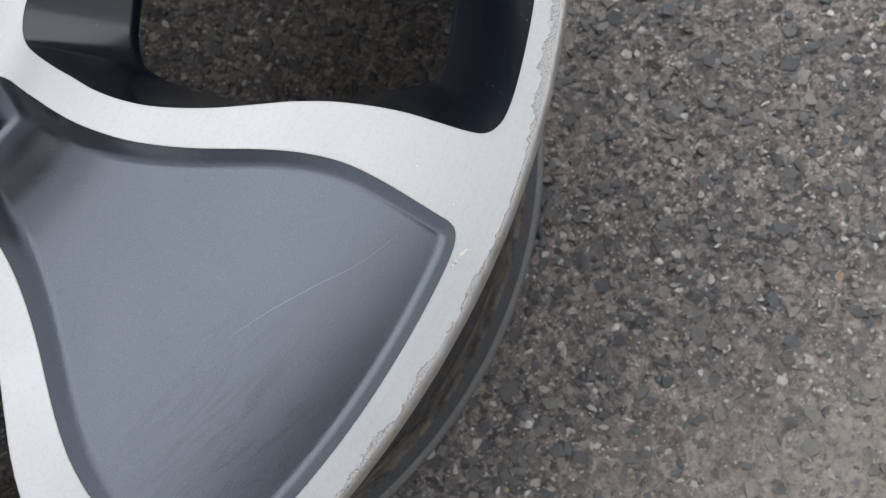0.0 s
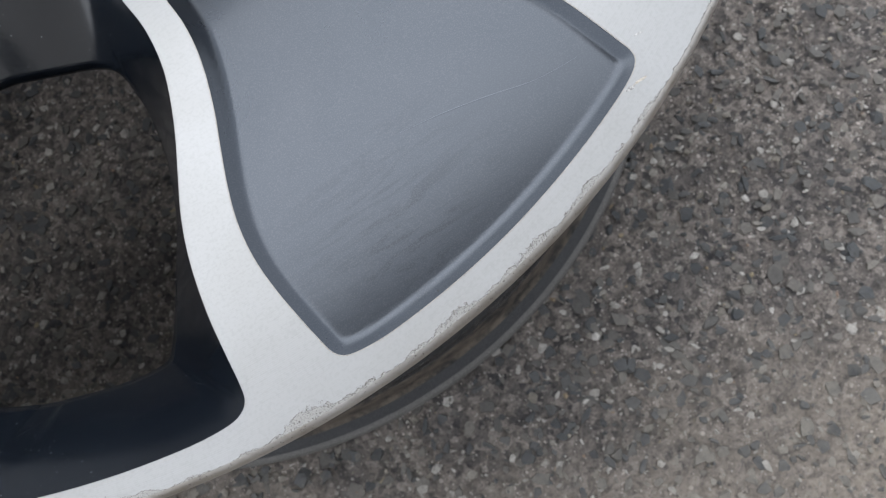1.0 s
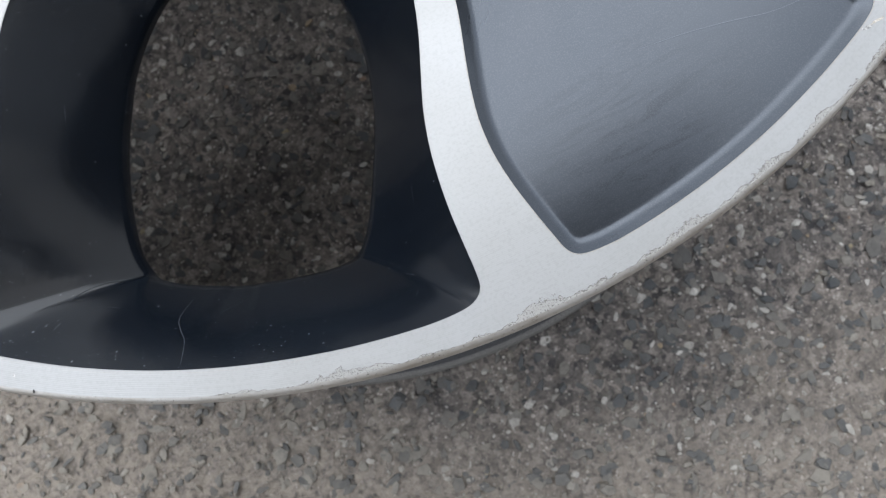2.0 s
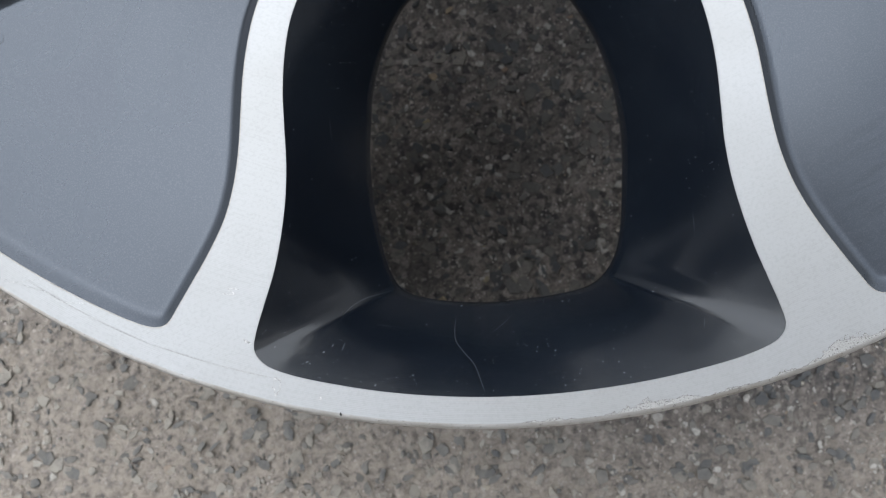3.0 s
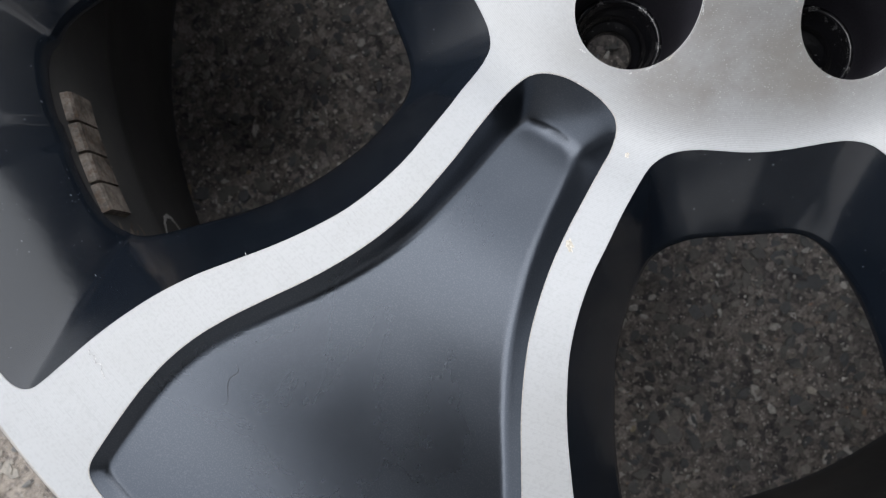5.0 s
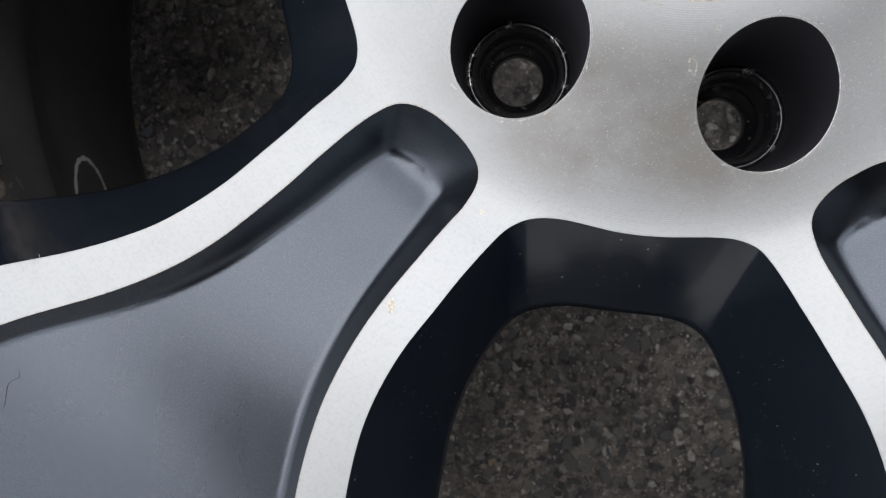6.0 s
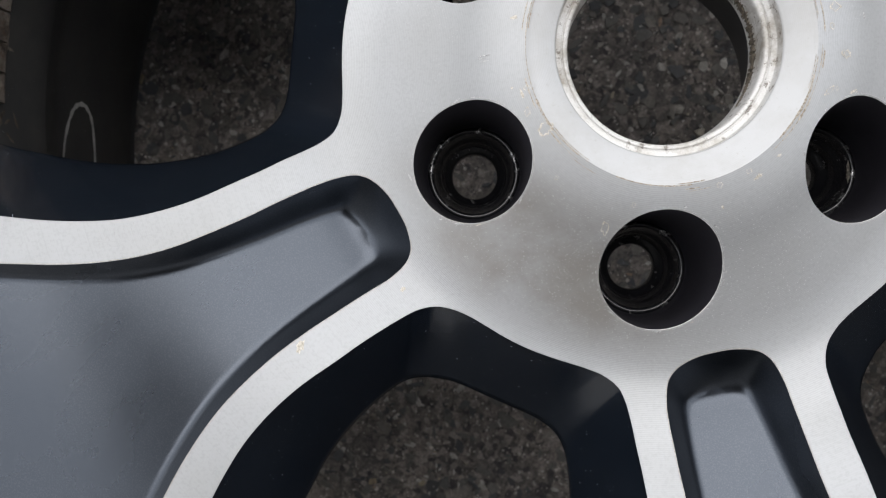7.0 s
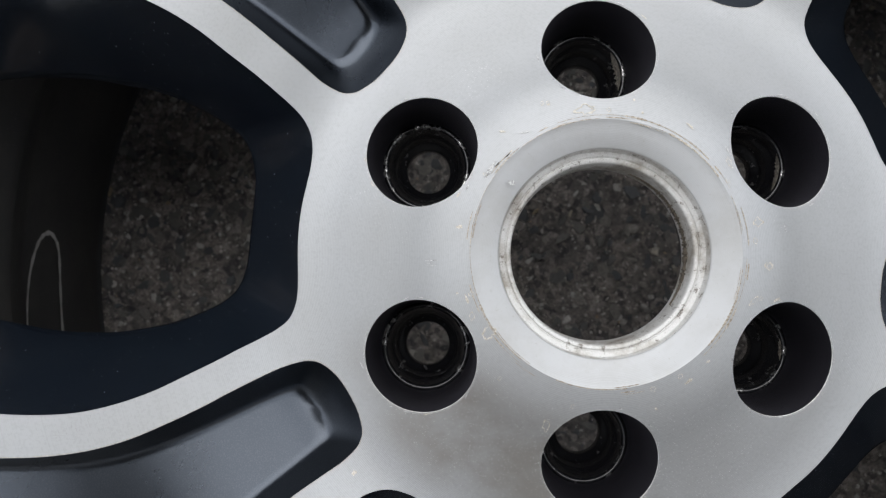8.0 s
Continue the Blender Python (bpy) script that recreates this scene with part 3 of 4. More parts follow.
def build_road():
    # one sheet to the horizon, with the binder's real relief where the wheel lies
    near = np.arange(-0.56, 0.5601, 0.0019)
    line = np.r_[-300.0, -30.0, -3.0, -0.9, near, 0.9, 3.0, 30.0, 300.0]
    gx, gy = np.meshgrid(line, line, indexing="ij")
    rng = np.random.default_rng(31)
    x, y = np.clip(gx, -0.9, 0.9), np.clip(gy, -0.9, 0.9)
    rough = 0.00075 * lattice(rng, x, y, 0.0105) + 0.00085 * lattice(rng, x, y, 0.0056) + 0.00055 * lattice(rng, x, y, 0.0036)
    # pits are deeper than crests are high
    gz = np.where(rough > 0, 0.55 * rough, 1.25 * rough) * np.clip((0.56 - np.maximum(np.abs(gx), np.abs(gy))) / 0.03, 0, 1) - 0.0002
    n = len(line)
    k = np.arange(n * n).reshape(n, n)
    quads = np.stack([k[:-1, :-1], k[1:, :-1], k[1:, 1:], k[:-1, 1:]], -1).reshape(-1, 4)
    road = mesh("road", np.stack([gx, gy, gz], -1).reshape(-1, 3), quads.tolist(), ASPHALT)
    tagged(new("road", road), "worn grey asphalt road with sandy dust", "road", kind="structure")
    ico = bmesh.new()
    bmesh.ops.create_icosphere(ico, subdivisions=1, radius=1.0)
    base = np.array([tuple(v.co) for v in ico.verts])
    tris = np.array([[v.index for v in f.verts] for f in ico.faces])
    ico.free()

    def stones(name, n, small, large, power, slim, proud, material, label, seed):
        """slim: the least width of a stone over its length; proud: how far its worn top may stand over the binder."""
        rng = np.random.default_rng(seed)
        r = 0.60 * np.sqrt(rng.random(n))
        a = rng.random(n) * 2 * math.pi
        size = small + (large - small) * rng.random(n) ** power
        p = base[None] * (0.5 + 0.8 * rng.random((n, 12, 1)))
        p *= np.stack([np.ones(n), slim + (0.95 - slim) * rng.random(n), np.full(n, 0.6)], 1)[:, None]
        t = rng.random(n) * 2 * math.pi
        c, k = np.cos(t)[:, None], np.sin(t)[:, None]
        p = np.stack([p[..., 0] * c - p[..., 1] * k, p[..., 0] * k + p[..., 1] * c, p[..., 2]], 2) * size[:, None, None]
        # worn tops lie nearly level with the binder
        lean = 0.5 * (rng.random((n, 2)) - 0.5)
        top = proud * (1.2 * rng.random(n) - 0.2) + 0.0002
        p[..., 2] = np.minimum(p[..., 2], top[:, None] + p[..., 0] * lean[:, :1] + p[..., 1] * lean[:, 1:])
        p += np.stack([r * np.cos(a), r * np.sin(a), np.zeros(n)], 1)[:, None]
        faces = (tris[None] + 12 * np.arange(n)[:, None, None]).reshape(-1, 3)
        tagged(new(name, mesh(name, p.reshape(-1, 3), faces.tolist(), material, False)), label, "gravel", kind="stuff")

    stones("grey_aggregate", 7500, 0.0020, 0.0062, 1.8, 0.4, 0.0008, GREY, "flat worn grey stones set in asphalt", 15)
    stones("slate_aggregate", 14000, 0.0012, 0.0056, 1.6, 0.3, 0.0012, SLATE, "dark blue-grey stones set in asphalt", 9)
    stones("pale_aggregate", 18000, 0.0006, 0.0036, 2.8, 0.35, 0.0014, PALE, "small white and tan stones set in asphalt", 4)
    stones("pale_grit", 24000, 0.0004, 0.0013, 1.2, 0.4, 0.0024, PALE, "fine pale grit set in asphalt", 6)


def build_blockers():
    """An added, unseen wall behind the camera and a flat panel over the wheel, which darkens the sky that the wheel
    mirrors.
    """
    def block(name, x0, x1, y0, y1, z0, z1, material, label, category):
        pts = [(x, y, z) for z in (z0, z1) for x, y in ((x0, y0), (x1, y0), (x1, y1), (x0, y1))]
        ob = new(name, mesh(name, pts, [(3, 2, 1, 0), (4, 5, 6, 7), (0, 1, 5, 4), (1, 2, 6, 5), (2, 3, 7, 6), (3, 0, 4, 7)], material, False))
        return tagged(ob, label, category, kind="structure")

    block("wall_south", -9.0, 9.0, -1.7, -1.5, 0.0, 2.7, BLOCKER_GREY, "plain grey wall added out of view to dim reflections from the south", "wall")
    block("ceiling", *BLOCKER_X, -1.5, BLOCKER_NORTH, 2.3, 2.4, BLOCKER_DARK, "flat dark-stained canopy on the house wall, over the wheel", "canopy")


# ---- the wheel ----
def build_face(wheel, pockets, windows, lugs):
    outer, bore = circle_loop(FACE_R, 720), circle_loop(CAP_R, 160)
    holes = pockets + windows + lugs + [bore]
    grid = []
    for r in np.arange(0.0375, FACE_R - 0.0008, 0.0022):
        k = int(2 * math.pi * r / 0.0026)
        grid.append(circle_loop(r, k))
    grid = np.concatenate(grid)
    for h in holes:
        near = np.hypot(*(grid - h.mean(0)).T) < np.hypot(*(h - h.mean(0)).T).max() + 0.002
        sub = grid[near]
        ok = ~inside(h, sub) & (gap(h, sub) > 0.0008)
        grid = np.concatenate([grid[~near], sub[ok]])
    v, f = plate(outer, holes, grid)
    z = face_z(np.hypot(v[:, 0], v[:, 1]))
    part("machined_face", mesh("machined_face", np.c_[v, z], f, MACHINED), wheel, "bright diamond-cut aluminium face with kerb scuffs at the edge")


def wall_share(loop, pts):
    """How far each point lies from the pocket's outline, in widths of the wall there; walls merge in rounded corners."""
    a, b = loop, np.roll(loop, -1, 0)
    wide = np.interp(np.hypot(*((a + b) / 2).T), [0.0850, 0.0915, 0.104, 0.13, 0.165, 0.20, 0.25], [0.0150, 0.0092, 0.0076, 0.0060, 0.0046, 0.0040, 0.0040])
    total = np.full(len(pts), 1e-9)
    for p, q, w in zip(a, b, wide):
        d = q - p
        t = np.clip(((pts - p) @ d) / (d @ d), 0, 1)
        dist = np.maximum(np.hypot(*(pts - p - t[:, None] * d).T), 1e-6)
        total += np.minimum(np.hypot(*d), 0.98 * dist) / (0.98 * w) * (w / dist) ** 8
    return total ** (-1 / 7)


def pocket_z(v, loop):
    """Height of the pocket's painted floor and walls."""
    r = np.hypot(v[:, 0], v[:, 1])
    depth = curve([(0.080, 0.0125), (0.095, 0.0115), (0.115, 0.0090), (0.14, 0.0060), (0.17, 0.0041), (0.21, 0.0028), (0.25, 0.0024)], r)
    s = np.clip(wall_share(loop, v), 0, 1)
    # steep wall, then a rounded foot
    shape = np.where(s < 0.66, s / 0.83, 1 - (1 - s) ** 2 / (2 * 0.34 * 0.83))
    shape = np.clip(shape, 0, 1)
    return face_z(r) - 0.0002 - depth * shape


def build_pocket_mesh(loop):
    pts = []
    lo, hi = loop.min(0), loop.max(0)
    row = 0
    for y in np.arange(lo[1], hi[1], 0.00095):
        row += 1
        for x in np.arange(lo[0] + (row % 2) * 0.00055, hi[0], 0.0011):
            pts.append((x, y))
    pts = np.array(pts)
    pts = pts[inside(loop, pts)]
    d = gap(loop, pts)
    coarse = (np.arange(len(pts)) % 5 == 0)
    pts = pts[(d > 0.0007) & ((d < 0.0125) | coarse)]
    v, f = plate(loop, [], pts)
    z = pocket_z(v, loop)
    return mesh("spoke_pocket", np.c_[v, z], f, POCKET)


def opening_z(r):
    return HUB_Z + np.interp(r, [0.11, 0.22], [-0.0345, -0.0310])


# the outer corners of a window, by control points: where a stretch begins and ends, and its corner on the upper and the lower outline
CORNERS = ((12, 25, 19.6, 20.5), (25, 38, 30.4, 28.85))


def arc_length(loop, a, b):
    step = loop[a + 1:b + 1] - loop[a:b]
    return np.r_[0.0, np.cumsum(np.hypot(step[:, 0], step[:, 1]))]


def corner_length(at, mid, reach):
    """A measure along a stretch in which its corner stands at 1 and what lies within reach of it counts most."""
    ease = np.clip((at - mid) / reach, -1, 1)
    far = np.where(at < mid, at / mid, 1 + (at - mid) / (at[-1] - mid))
    return 0.4 * far + 0.6 * (1 + ease * (1.5 - 0.5 * ease * ease))


def match_corners(top, low):
    """Moves the points of the lower outline along it, so that its outer corners face those of the upper one; also says how near each point is to a corner."""
    out, near = low.copy(), np.zeros(len(top))
    for a, b, p, q in CORNERS:
        a, b = 6 * a, 6 * b
        i = np.arange(a, b + 1)
        s_top, s_low = arc_length(top, a, b), arc_length(low, a, b)
        mid = np.interp(6 * p, i, s_top)
        at = np.interp(corner_length(s_top, mid, 0.0065), corner_length(s_low, np.interp(6 * q, i, s_low), 0.0030), i)
        for k in (0, 1):
            out[a:b + 1, k] = np.interp(at, i, low[a:b + 1, k])
        near[a:b + 1] = np.exp(-((s_top - mid) / 0.0036) ** 2)
    soft = np.exp(-(np.arange(-9, 10) / 3.5) ** 2)
    for k in (0, 1):
        out[:, k] = np.convolve(np.r_[out[-9:, k], out[:, k], out[:9, k]], soft / soft.sum(), "valid")
    return out, near


def corner_drop(pts, low):
    """How far flat walls run on below the opening's rounded corners."""
    drop = np.zeros(len(pts))
    for a, b in ((16.0, 23.6), (26.5, 34.0)):
        dist = []
        for q in (int(6 * a), int(6 * b)):
            way = low[q + 2] - low[q - 2]
            side = np.array((-way[1], way[0])) / np.hypot(*way)
            side *= np.sign((low.mean(0) - low[q]) @ side)
            dist.append(np.maximum((pts - low[q]) @ side, 0.0))
        i = np.arange(len(pts))
        least = -0.0007 * np.log(np.exp(-dist[0] / 0.0007) + np.exp(-dist[1] / 0.0007))
        drop += np.where((i > 6 * a - 12) & (i < 6 * b + 12), 1.45 * np.clip(least, 0.0, 0.008), 0.0)
    return drop


def build_window_mesh(top, low):
    steps = 16
    n = len(top)
    verts, faces = [], []
    plain = low.copy()
    low, near = match_corners(top, low)
    outward = top - top.mean(0)
    outward *= (0.0004 * near / np.hypot(outward[:, 0], outward[:, 1]))[:, None]
    r_top = np.hypot(top[:, 0], top[:, 1])
    ztop = face_z(np.hypot(top[:, 0], top[:, 1])) - 0.0002
    zlow = opening_z(np.hypot(low[:, 0], low[:, 1])) - corner_drop(low, plain)
    for k in range(steps + 1):
        u = k / steps
        xy = top + (low - top) * (u - 0.02 * math.sin(math.pi * u)) + outward * math.sin(math.pi * u)
        bulge = np.interp(r_top, [0.10, 0.236, 0.2445], [0.02, 0.03, 0.06])
        z = ztop + (zlow - ztop) * (u - bulge * math.sin(math.pi * u))
        verts += [(x, y, zz) for (x, y), zz in zip(xy, z)]
    # the thin edge of the opening turns down
    low2 = low + (low - low.mean(0)) * 0.008
    verts += [(x, y, zz - 0.0035) for (x, y), zz in zip(low2, zlow)]
    for k in range(steps + 1):
        for i in range(n):
            j = (i + 1) % n
            faces.append((k * n + i, (k + 1) * n + i, (k + 1) * n + j, k * n + j))
    return mesh("window_surround", verts, faces, BLACK)


# bolt hole (its direction from the axle), and from where to where its seat is worn bright, degrees, and how far (m)
WORN_SEATS = [(86.97, -24, 40, 0.0024), (26.97, -42, 18, 0.0014), (-33.03, -20, 14, 0.0009)]


def worn_arc(x, y, a0, a1, width):
    """A ragged stretch of a bolt seat's cone, worn to the metal."""
    rng = random.Random(int(a0 * 7 + a1))
    verts, faces = [], []
    n = 40
    for i in range(n + 1):
        a = radians(a0 + (a1 - a0) * i / n)
        k = min(1.0, 4 * i / n, 4 * (n - i) / n) * (0.65 + 0.5 * rng.random())
        for r, z in ((0.01262, -0.0324), (0.01262 - 0.25 * width * k, -0.0324 - 0.7 * width * k), (0.01262 - 0.5 * width * k, -0.0324 - 1.45 * width * k)):
            verts.append((x + (r - 0.00035) * math.cos(a), y + (r - 0.00035) * math.sin(a), HUB_Z + z + 0.0003))
        if i:
            j = 3 * i
            faces += [(j - 3, j, j + 1, j - 2), (j - 2, j + 1, j + 2, j - 1)]
    return mesh("worn_patch", verts, faces, BRUSHED)


def crust(a0, a1, r, z, seed):
    """Uneven dirt stuck along an edge that runs round the axle."""
    rng = random.Random(seed)
    verts, faces = [], []
    n = int((a1 - a0) * 1.6)
    for i in range(n + 1):
        a = radians(a0 + (a1 - a0) * i / n)
        k = min(1.0, 5 * i / n, 5 * (n - i) / n) * rng.random() ** 1.5
        for q, h in ((r + 0.0001, z + 0.0018 * k), (r - 0.0001 - 0.0004 * k, z + 0.0008 * k), (r - 0.0001 - 0.0007 * k, z - 0.0012), (r + 0.0001, z - 0.0018 - 0.002 * k)):
            verts.append((q * math.cos(a), q * math.sin(a), HUB_Z + h))
        if i:
            j = 4 * i
            faces += [(j - 4 + m, j + m, j + m + 1, j - 3 + m) for m in range(3)]
    return mesh("dirt_crust", verts, faces, CRUST)


def build_wheel():
    wheel = tagged(new("alloy_wheel"), "bare two-tone alloy wheel lying flat on asphalt, no tyre, kerb-scuffed rim", "wheel")
    wheel.empty_display_size = 0.1
    lug_at = [(LUG_R * math.cos(radians(LUG_TURN + 60 * k)), LUG_R * math.sin(radians(LUG_TURN + 60 * k))) for k in range(6)]
    pockets = [pocket_loop(SPOKE_A - 72 * k) for k in range(5)]
    windows = [window_loop(SPOKE_A - 36 - 72 * k) for k in range(5)]
    openings = [opening_loop(SPOKE_A - 36 - 72 * k) for k in range(5)]
    build_face(wheel, pockets, windows, [circle_loop(LUG_HOLE, 72, *c) for c in lug_at])
    me = build_pocket_mesh(pockets[0])
    for k in range(5):
        panel = part("spoke_pocket", me, wheel, "scuffed gunmetal grey painted spoke panel" if k == 0 else "recessed gunmetal grey painted spoke panel")
        panel.matrix_basis = pose(0, 0, 0, 0, 0, -72 * k)
        if k == 0:
            panel.material_slots[0].link = "OBJECT"
            panel.material_slots[0].material = POCKET_WORN
    me = me_window = build_window_mesh(windows[0], openings[0])
    for k in range(5):
        part("window_surround", me, wheel, "black satin sloping wall of the spoke opening").matrix_basis = pose(0, 0, 0, 0, 0, -72 * k)
    # back of the spokes, and the thicker hub pad
    backs = [low + (low - low.mean(0)) * 0.075 for low in openings]
    v, f = plate(circle_loop(0.2222, 240), backs + [circle_loop(0.080, 96)], np.zeros((0, 2)))
    part("spoke_back", mesh("spoke_back", np.c_[v, opening_z(np.hypot(v[:, 0], v[:, 1])) - 0.0037], [tuple(reversed(t)) for t in f], BARREL, False), wheel)
    v, f = plate(circle_loop(0.076, 96), [circle_loop(0.0353, 96)] + [circle_loop(0.0072, 32, *c) for c in lug_at], np.zeros((0, 2)))
    part("hub_pad", mesh("hub_pad", np.c_[v, np.full(len(v), HUB_Z + PAD_Z)], [tuple(reversed(t)) for t in f], BARREL, False), wheel)
    part("hub_side", lathe("hub_side", [(0.076, HUB_Z + PAD_Z), (0.0795, HUB_Z + PAD_Z + 0.003), (0.080, float(opening_z(0.08)) - 0.0037)], BARREL, 96), wheel)
    # lip and barrel
    lip = [(FACE_R, 0.0081), (0.2545, 0.0078), (0.2550, 0.0072), (0.2553, 0.0062), (0.2555, 0.0045), (0.2553, 0.0020), (0.2547, -0.0005), (0.2535, -0.0022), (0.2505, -0.0042)]
    part("rim_lip", lathe("rim_lip", [(r, z + HUB_Z) for r, z in rounded(lip)], LIP, 480), wheel, "bright rounded rim edge with kerb rash")
    barrel = [(0.2505, -0.0044), (0.2450, -0.0070), (0.2420, -0.0115), (0.2410, -0.016), (0.2400, -0.036), (0.2385, -0.043), (0.2280, -0.056), (0.2265, -0.065), (0.2265, -0.083), (0.2285, -0.091), (0.2360, -0.103), (0.2385, -0.115), (0.2387, -0.132)]
    bead = [(0.2387, -0.132), (0.2390, -0.158), (0.2405, -0.166), (0.2415, -0.184)]
    inner = [(0.2398, -0.1960), (0.2365, -0.175), (0.2335, -0.150), (0.2318, -0.118), (0.2290, -0.106), (0.2230, -0.091), (0.2216, -0.083), (0.2214, -0.036), (0.2222, -0.032)]
    flange = [(0.2415, -0.184), (0.2430, -0.1895), (0.2475, -0.1925), (0.2512, -0.1955), (0.2525, -0.1990), (0.2520, -0.2030), (0.2500, -0.2055), (0.2440, -0.2058), (0.2412, -0.2035), (0.2398, -0.1960)]
    turned = lambda name, p, mat, label: part(name, lathe(name, [(r, z + HUB_Z) for r, z in rounded(p, 3)], mat, 300), wheel, label)
    turned("barrel", barrel, BARREL, "dusty black rim barrel")
    turned("barrel_inside", inner, INSIDE, "black inside of the barrel")
    turned("bead_seat", bead, GLOSS, "glossy black lower half of the barrel")
    turned("back_flange", flange, FLANGE, "dull slate-black inner flange resting on the road")
    turned("dust_ledge", [(0.2400, -0.1655), (0.2412, -0.1700), (0.2419, -0.1800), (0.2426, -0.1876), (0.2446, -0.1904)], DUST, "brown dust on the flange's inner corner")
    turned("worn_edge", [(0.2496, -0.1937), (0.2508, -0.1945), (0.2517, -0.1952), (0.2525, -0.1966), (0.2530, -0.1988), (0.2528, -0.2005)], GREY_EDGE, "light grey edge of the flange")
    # centre bore with the cap seat
    land = [(CAP_R, float(face_z(CAP_R)) - HUB_Z), (0.0350, 0.0088), (0.0330, 0.0083), (0.0287, 0.0070), (0.0284, 0.0066)]
    part("cap_land", lathe("cap_land", [(r, z + HUB_Z) for r, z in land], LAND, 200, crisp=True), wheel, "bright turned ring round the centre hole")
    seat = [(0.0284, 0.0066), (0.0281, 0.0038), (0.0279, 0.0036), (0.0268, 0.0036), (0.0266, 0.0030), (0.0263, 0.0030), (0.0261, 0.0034), (0.0252, 0.0030), (0.0249, 0.0022), (0.0247, -0.0020), (0.0246, -0.0078), (0.0250, -0.0086)]
    part("cap_seat", lathe("cap_seat", [(r, z + HUB_Z) for r, z in seat], RAW, 200, crisp=True), wheel, "bare aluminium centre cap seat with grime")
    rng = random.Random(21)
    verts, faces = [], []
    for ring, share in ((CAP_R + 0.0001, 0.66), (CAP_R + 0.0004, 0.34), (CAP_R + 0.0011, 0.42), (CAP_R + 0.0017, 0.22), (CAP_R - 0.0004, 0.20)):
        a = 0.0
        while a < 360:
            span = 3 + 13 * rng.random()
            if rng.random() < share:
                wide, n0, k = 0.00006 + 0.00024 * rng.random() ** 2, len(verts), max(4, int(span * 1.6))
                for i in range(k + 1):
                    t = radians(a + span * i / k)
                    w = wide * (0.4 + rng.random()) * min(1.0, 0.25 + i, 0.25 + k - i)
                    q = ring + 0.00006 * rng.random()
                    for rr in (q - w, q + w):
                        z = max(float(face_z(rr)), HUB_Z + 0.0092) if rr < CAP_R + 0.0002 else float(face_z(rr))
                        verts.append((rr * math.cos(t), rr * math.sin(t), z + 0.00006))
                    if i:
                        j = n0 + 2 * i
                        faces.append((j - 2, j - 1, j + 1, j))
            a += span
    part("grime_ring", mesh("grime_ring", verts, faces, GRIME), wheel, "thin broken brown dirt line")
    bore = [(0.0250, -0.0086), (0.0340, -0.0110), (0.0352, -0.0130), (0.0353, PAD_Z)]
    part("centre_bore", lathe("centre_bore", [(r, z + HUB_Z) for r, z in bore], BARREL, 160), wheel)
    # lug holes
    for x, y in lug_at:
        n = 72
        bevel = [(LUG_HOLE + 0.00035, None), (LUG_HOLE - 0.0001, -9.0)]
        sleeve = [(LUG_HOLE - 0.0001, -9.0), (0.0157, -0.010), (0.0153, -0.0270), (0.0149, -0.0312), (0.0142, -0.0328)]
        seat = [(0.0142, -0.0328), (0.0139, -0.0324), (0.0135, -0.0322), (0.0131, -0.0322), (0.0127, -0.0325), (0.0124, -0.0331)]
        cone = [(0.0124, -0.0331), (0.0120, -0.0348), (0.0112, -0.0372), (0.0106, -0.0380), (0.0103, -0.0390), (0.0100, -0.0412), (0.0092, -0.0428), (0.0076, -0.0438), (0.0072, -0.0448), (0.0072, PAD_Z)]
        hole = None
        for name, rings, mat, label in (("lug_hole", sleeve, SLEEVE, "dull black bolt hole"), ("edge_bevel", bevel, EDGE, "bright bare edge"), ("bolt_seat", seat, SEAT, "torn paint ring with sky glints put in as bright patches"), ("seat_cone", cone, CONE, "")):
            verts, faces = [], []
            for k, (r, z) in enumerate(rings):
                for px, py in circle_loop(r, n, x, y):
                    top = float(face_z(math.hypot(px, py)))
                    verts.append((px, py, top + 0.00003 if z is None else top - 0.0004 if z < -1 else min(HUB_Z + z, top - 0.001)))
                for i in range(n if k else 0):
                    j = (i + 1) % n
                    faces.append((k * n - n + i, k * n - n + j, k * n + j, k * n + i))
            ob = part(name, mesh(name, verts, faces, mat), hole or wheel, label)
            hole = hole or ob
        turned_at = math.degrees(math.atan2(y, x))
        for hole_at, a0, a1, width in WORN_SEATS:
            if abs(hole_at - turned_at) < 1:
                part("worn_patch", worn_arc(x, y, a0, a1, width), hole, "bare brushed metal where the paint wore off")
    # crusted dirt along the edge of the centre hole
    part("dirt_crust", crust(-38, 66, 0.02462, -0.0035, 3), wheel, "dark crusted dirt")
    # chips and stains in the clear coat
    rng = random.Random(7)

    def stain(r_mm, deg, long, wide, turn, material, label=""):
        """A ragged flat patch on the face, its long side turned from the radius by so many degrees."""
        cx, cy = r_mm / 1000 * math.cos(radians(SPOKE_A + deg)), r_mm / 1000 * math.sin(radians(SPOKE_A + deg))
        t = radians(SPOKE_A + deg + turn)
        n = 18
        ring = []
        for i in range(n):
            a = 2 * math.pi * i / n
            k = 0.55 + 0.6 * rng.random()
            u, v = long / 2000 * k * math.cos(a), wide / 2000 * k * math.sin(a)
            ring.append((cx + u * math.cos(t) - v * math.sin(t), cy + u * math.sin(t) + v * math.cos(t)))
        if material is OXIDE and wide >= 1.5 and r_mm < 100 or material is CHIP and wide > 2.5:
            # a dried drop leaves its outline
            pts = ring + [(cx + (x - cx) * k, cy + (y - cy) * k) for (x, y), k in zip(ring, [0.62 + 0.3 * rng.random() for _ in ring])]
            faces = [(i, (i + 1) % n, n + (i + 1) % n, n + i) for i in range(n)]
        else:
            pts = [(cx, cy)] + ring
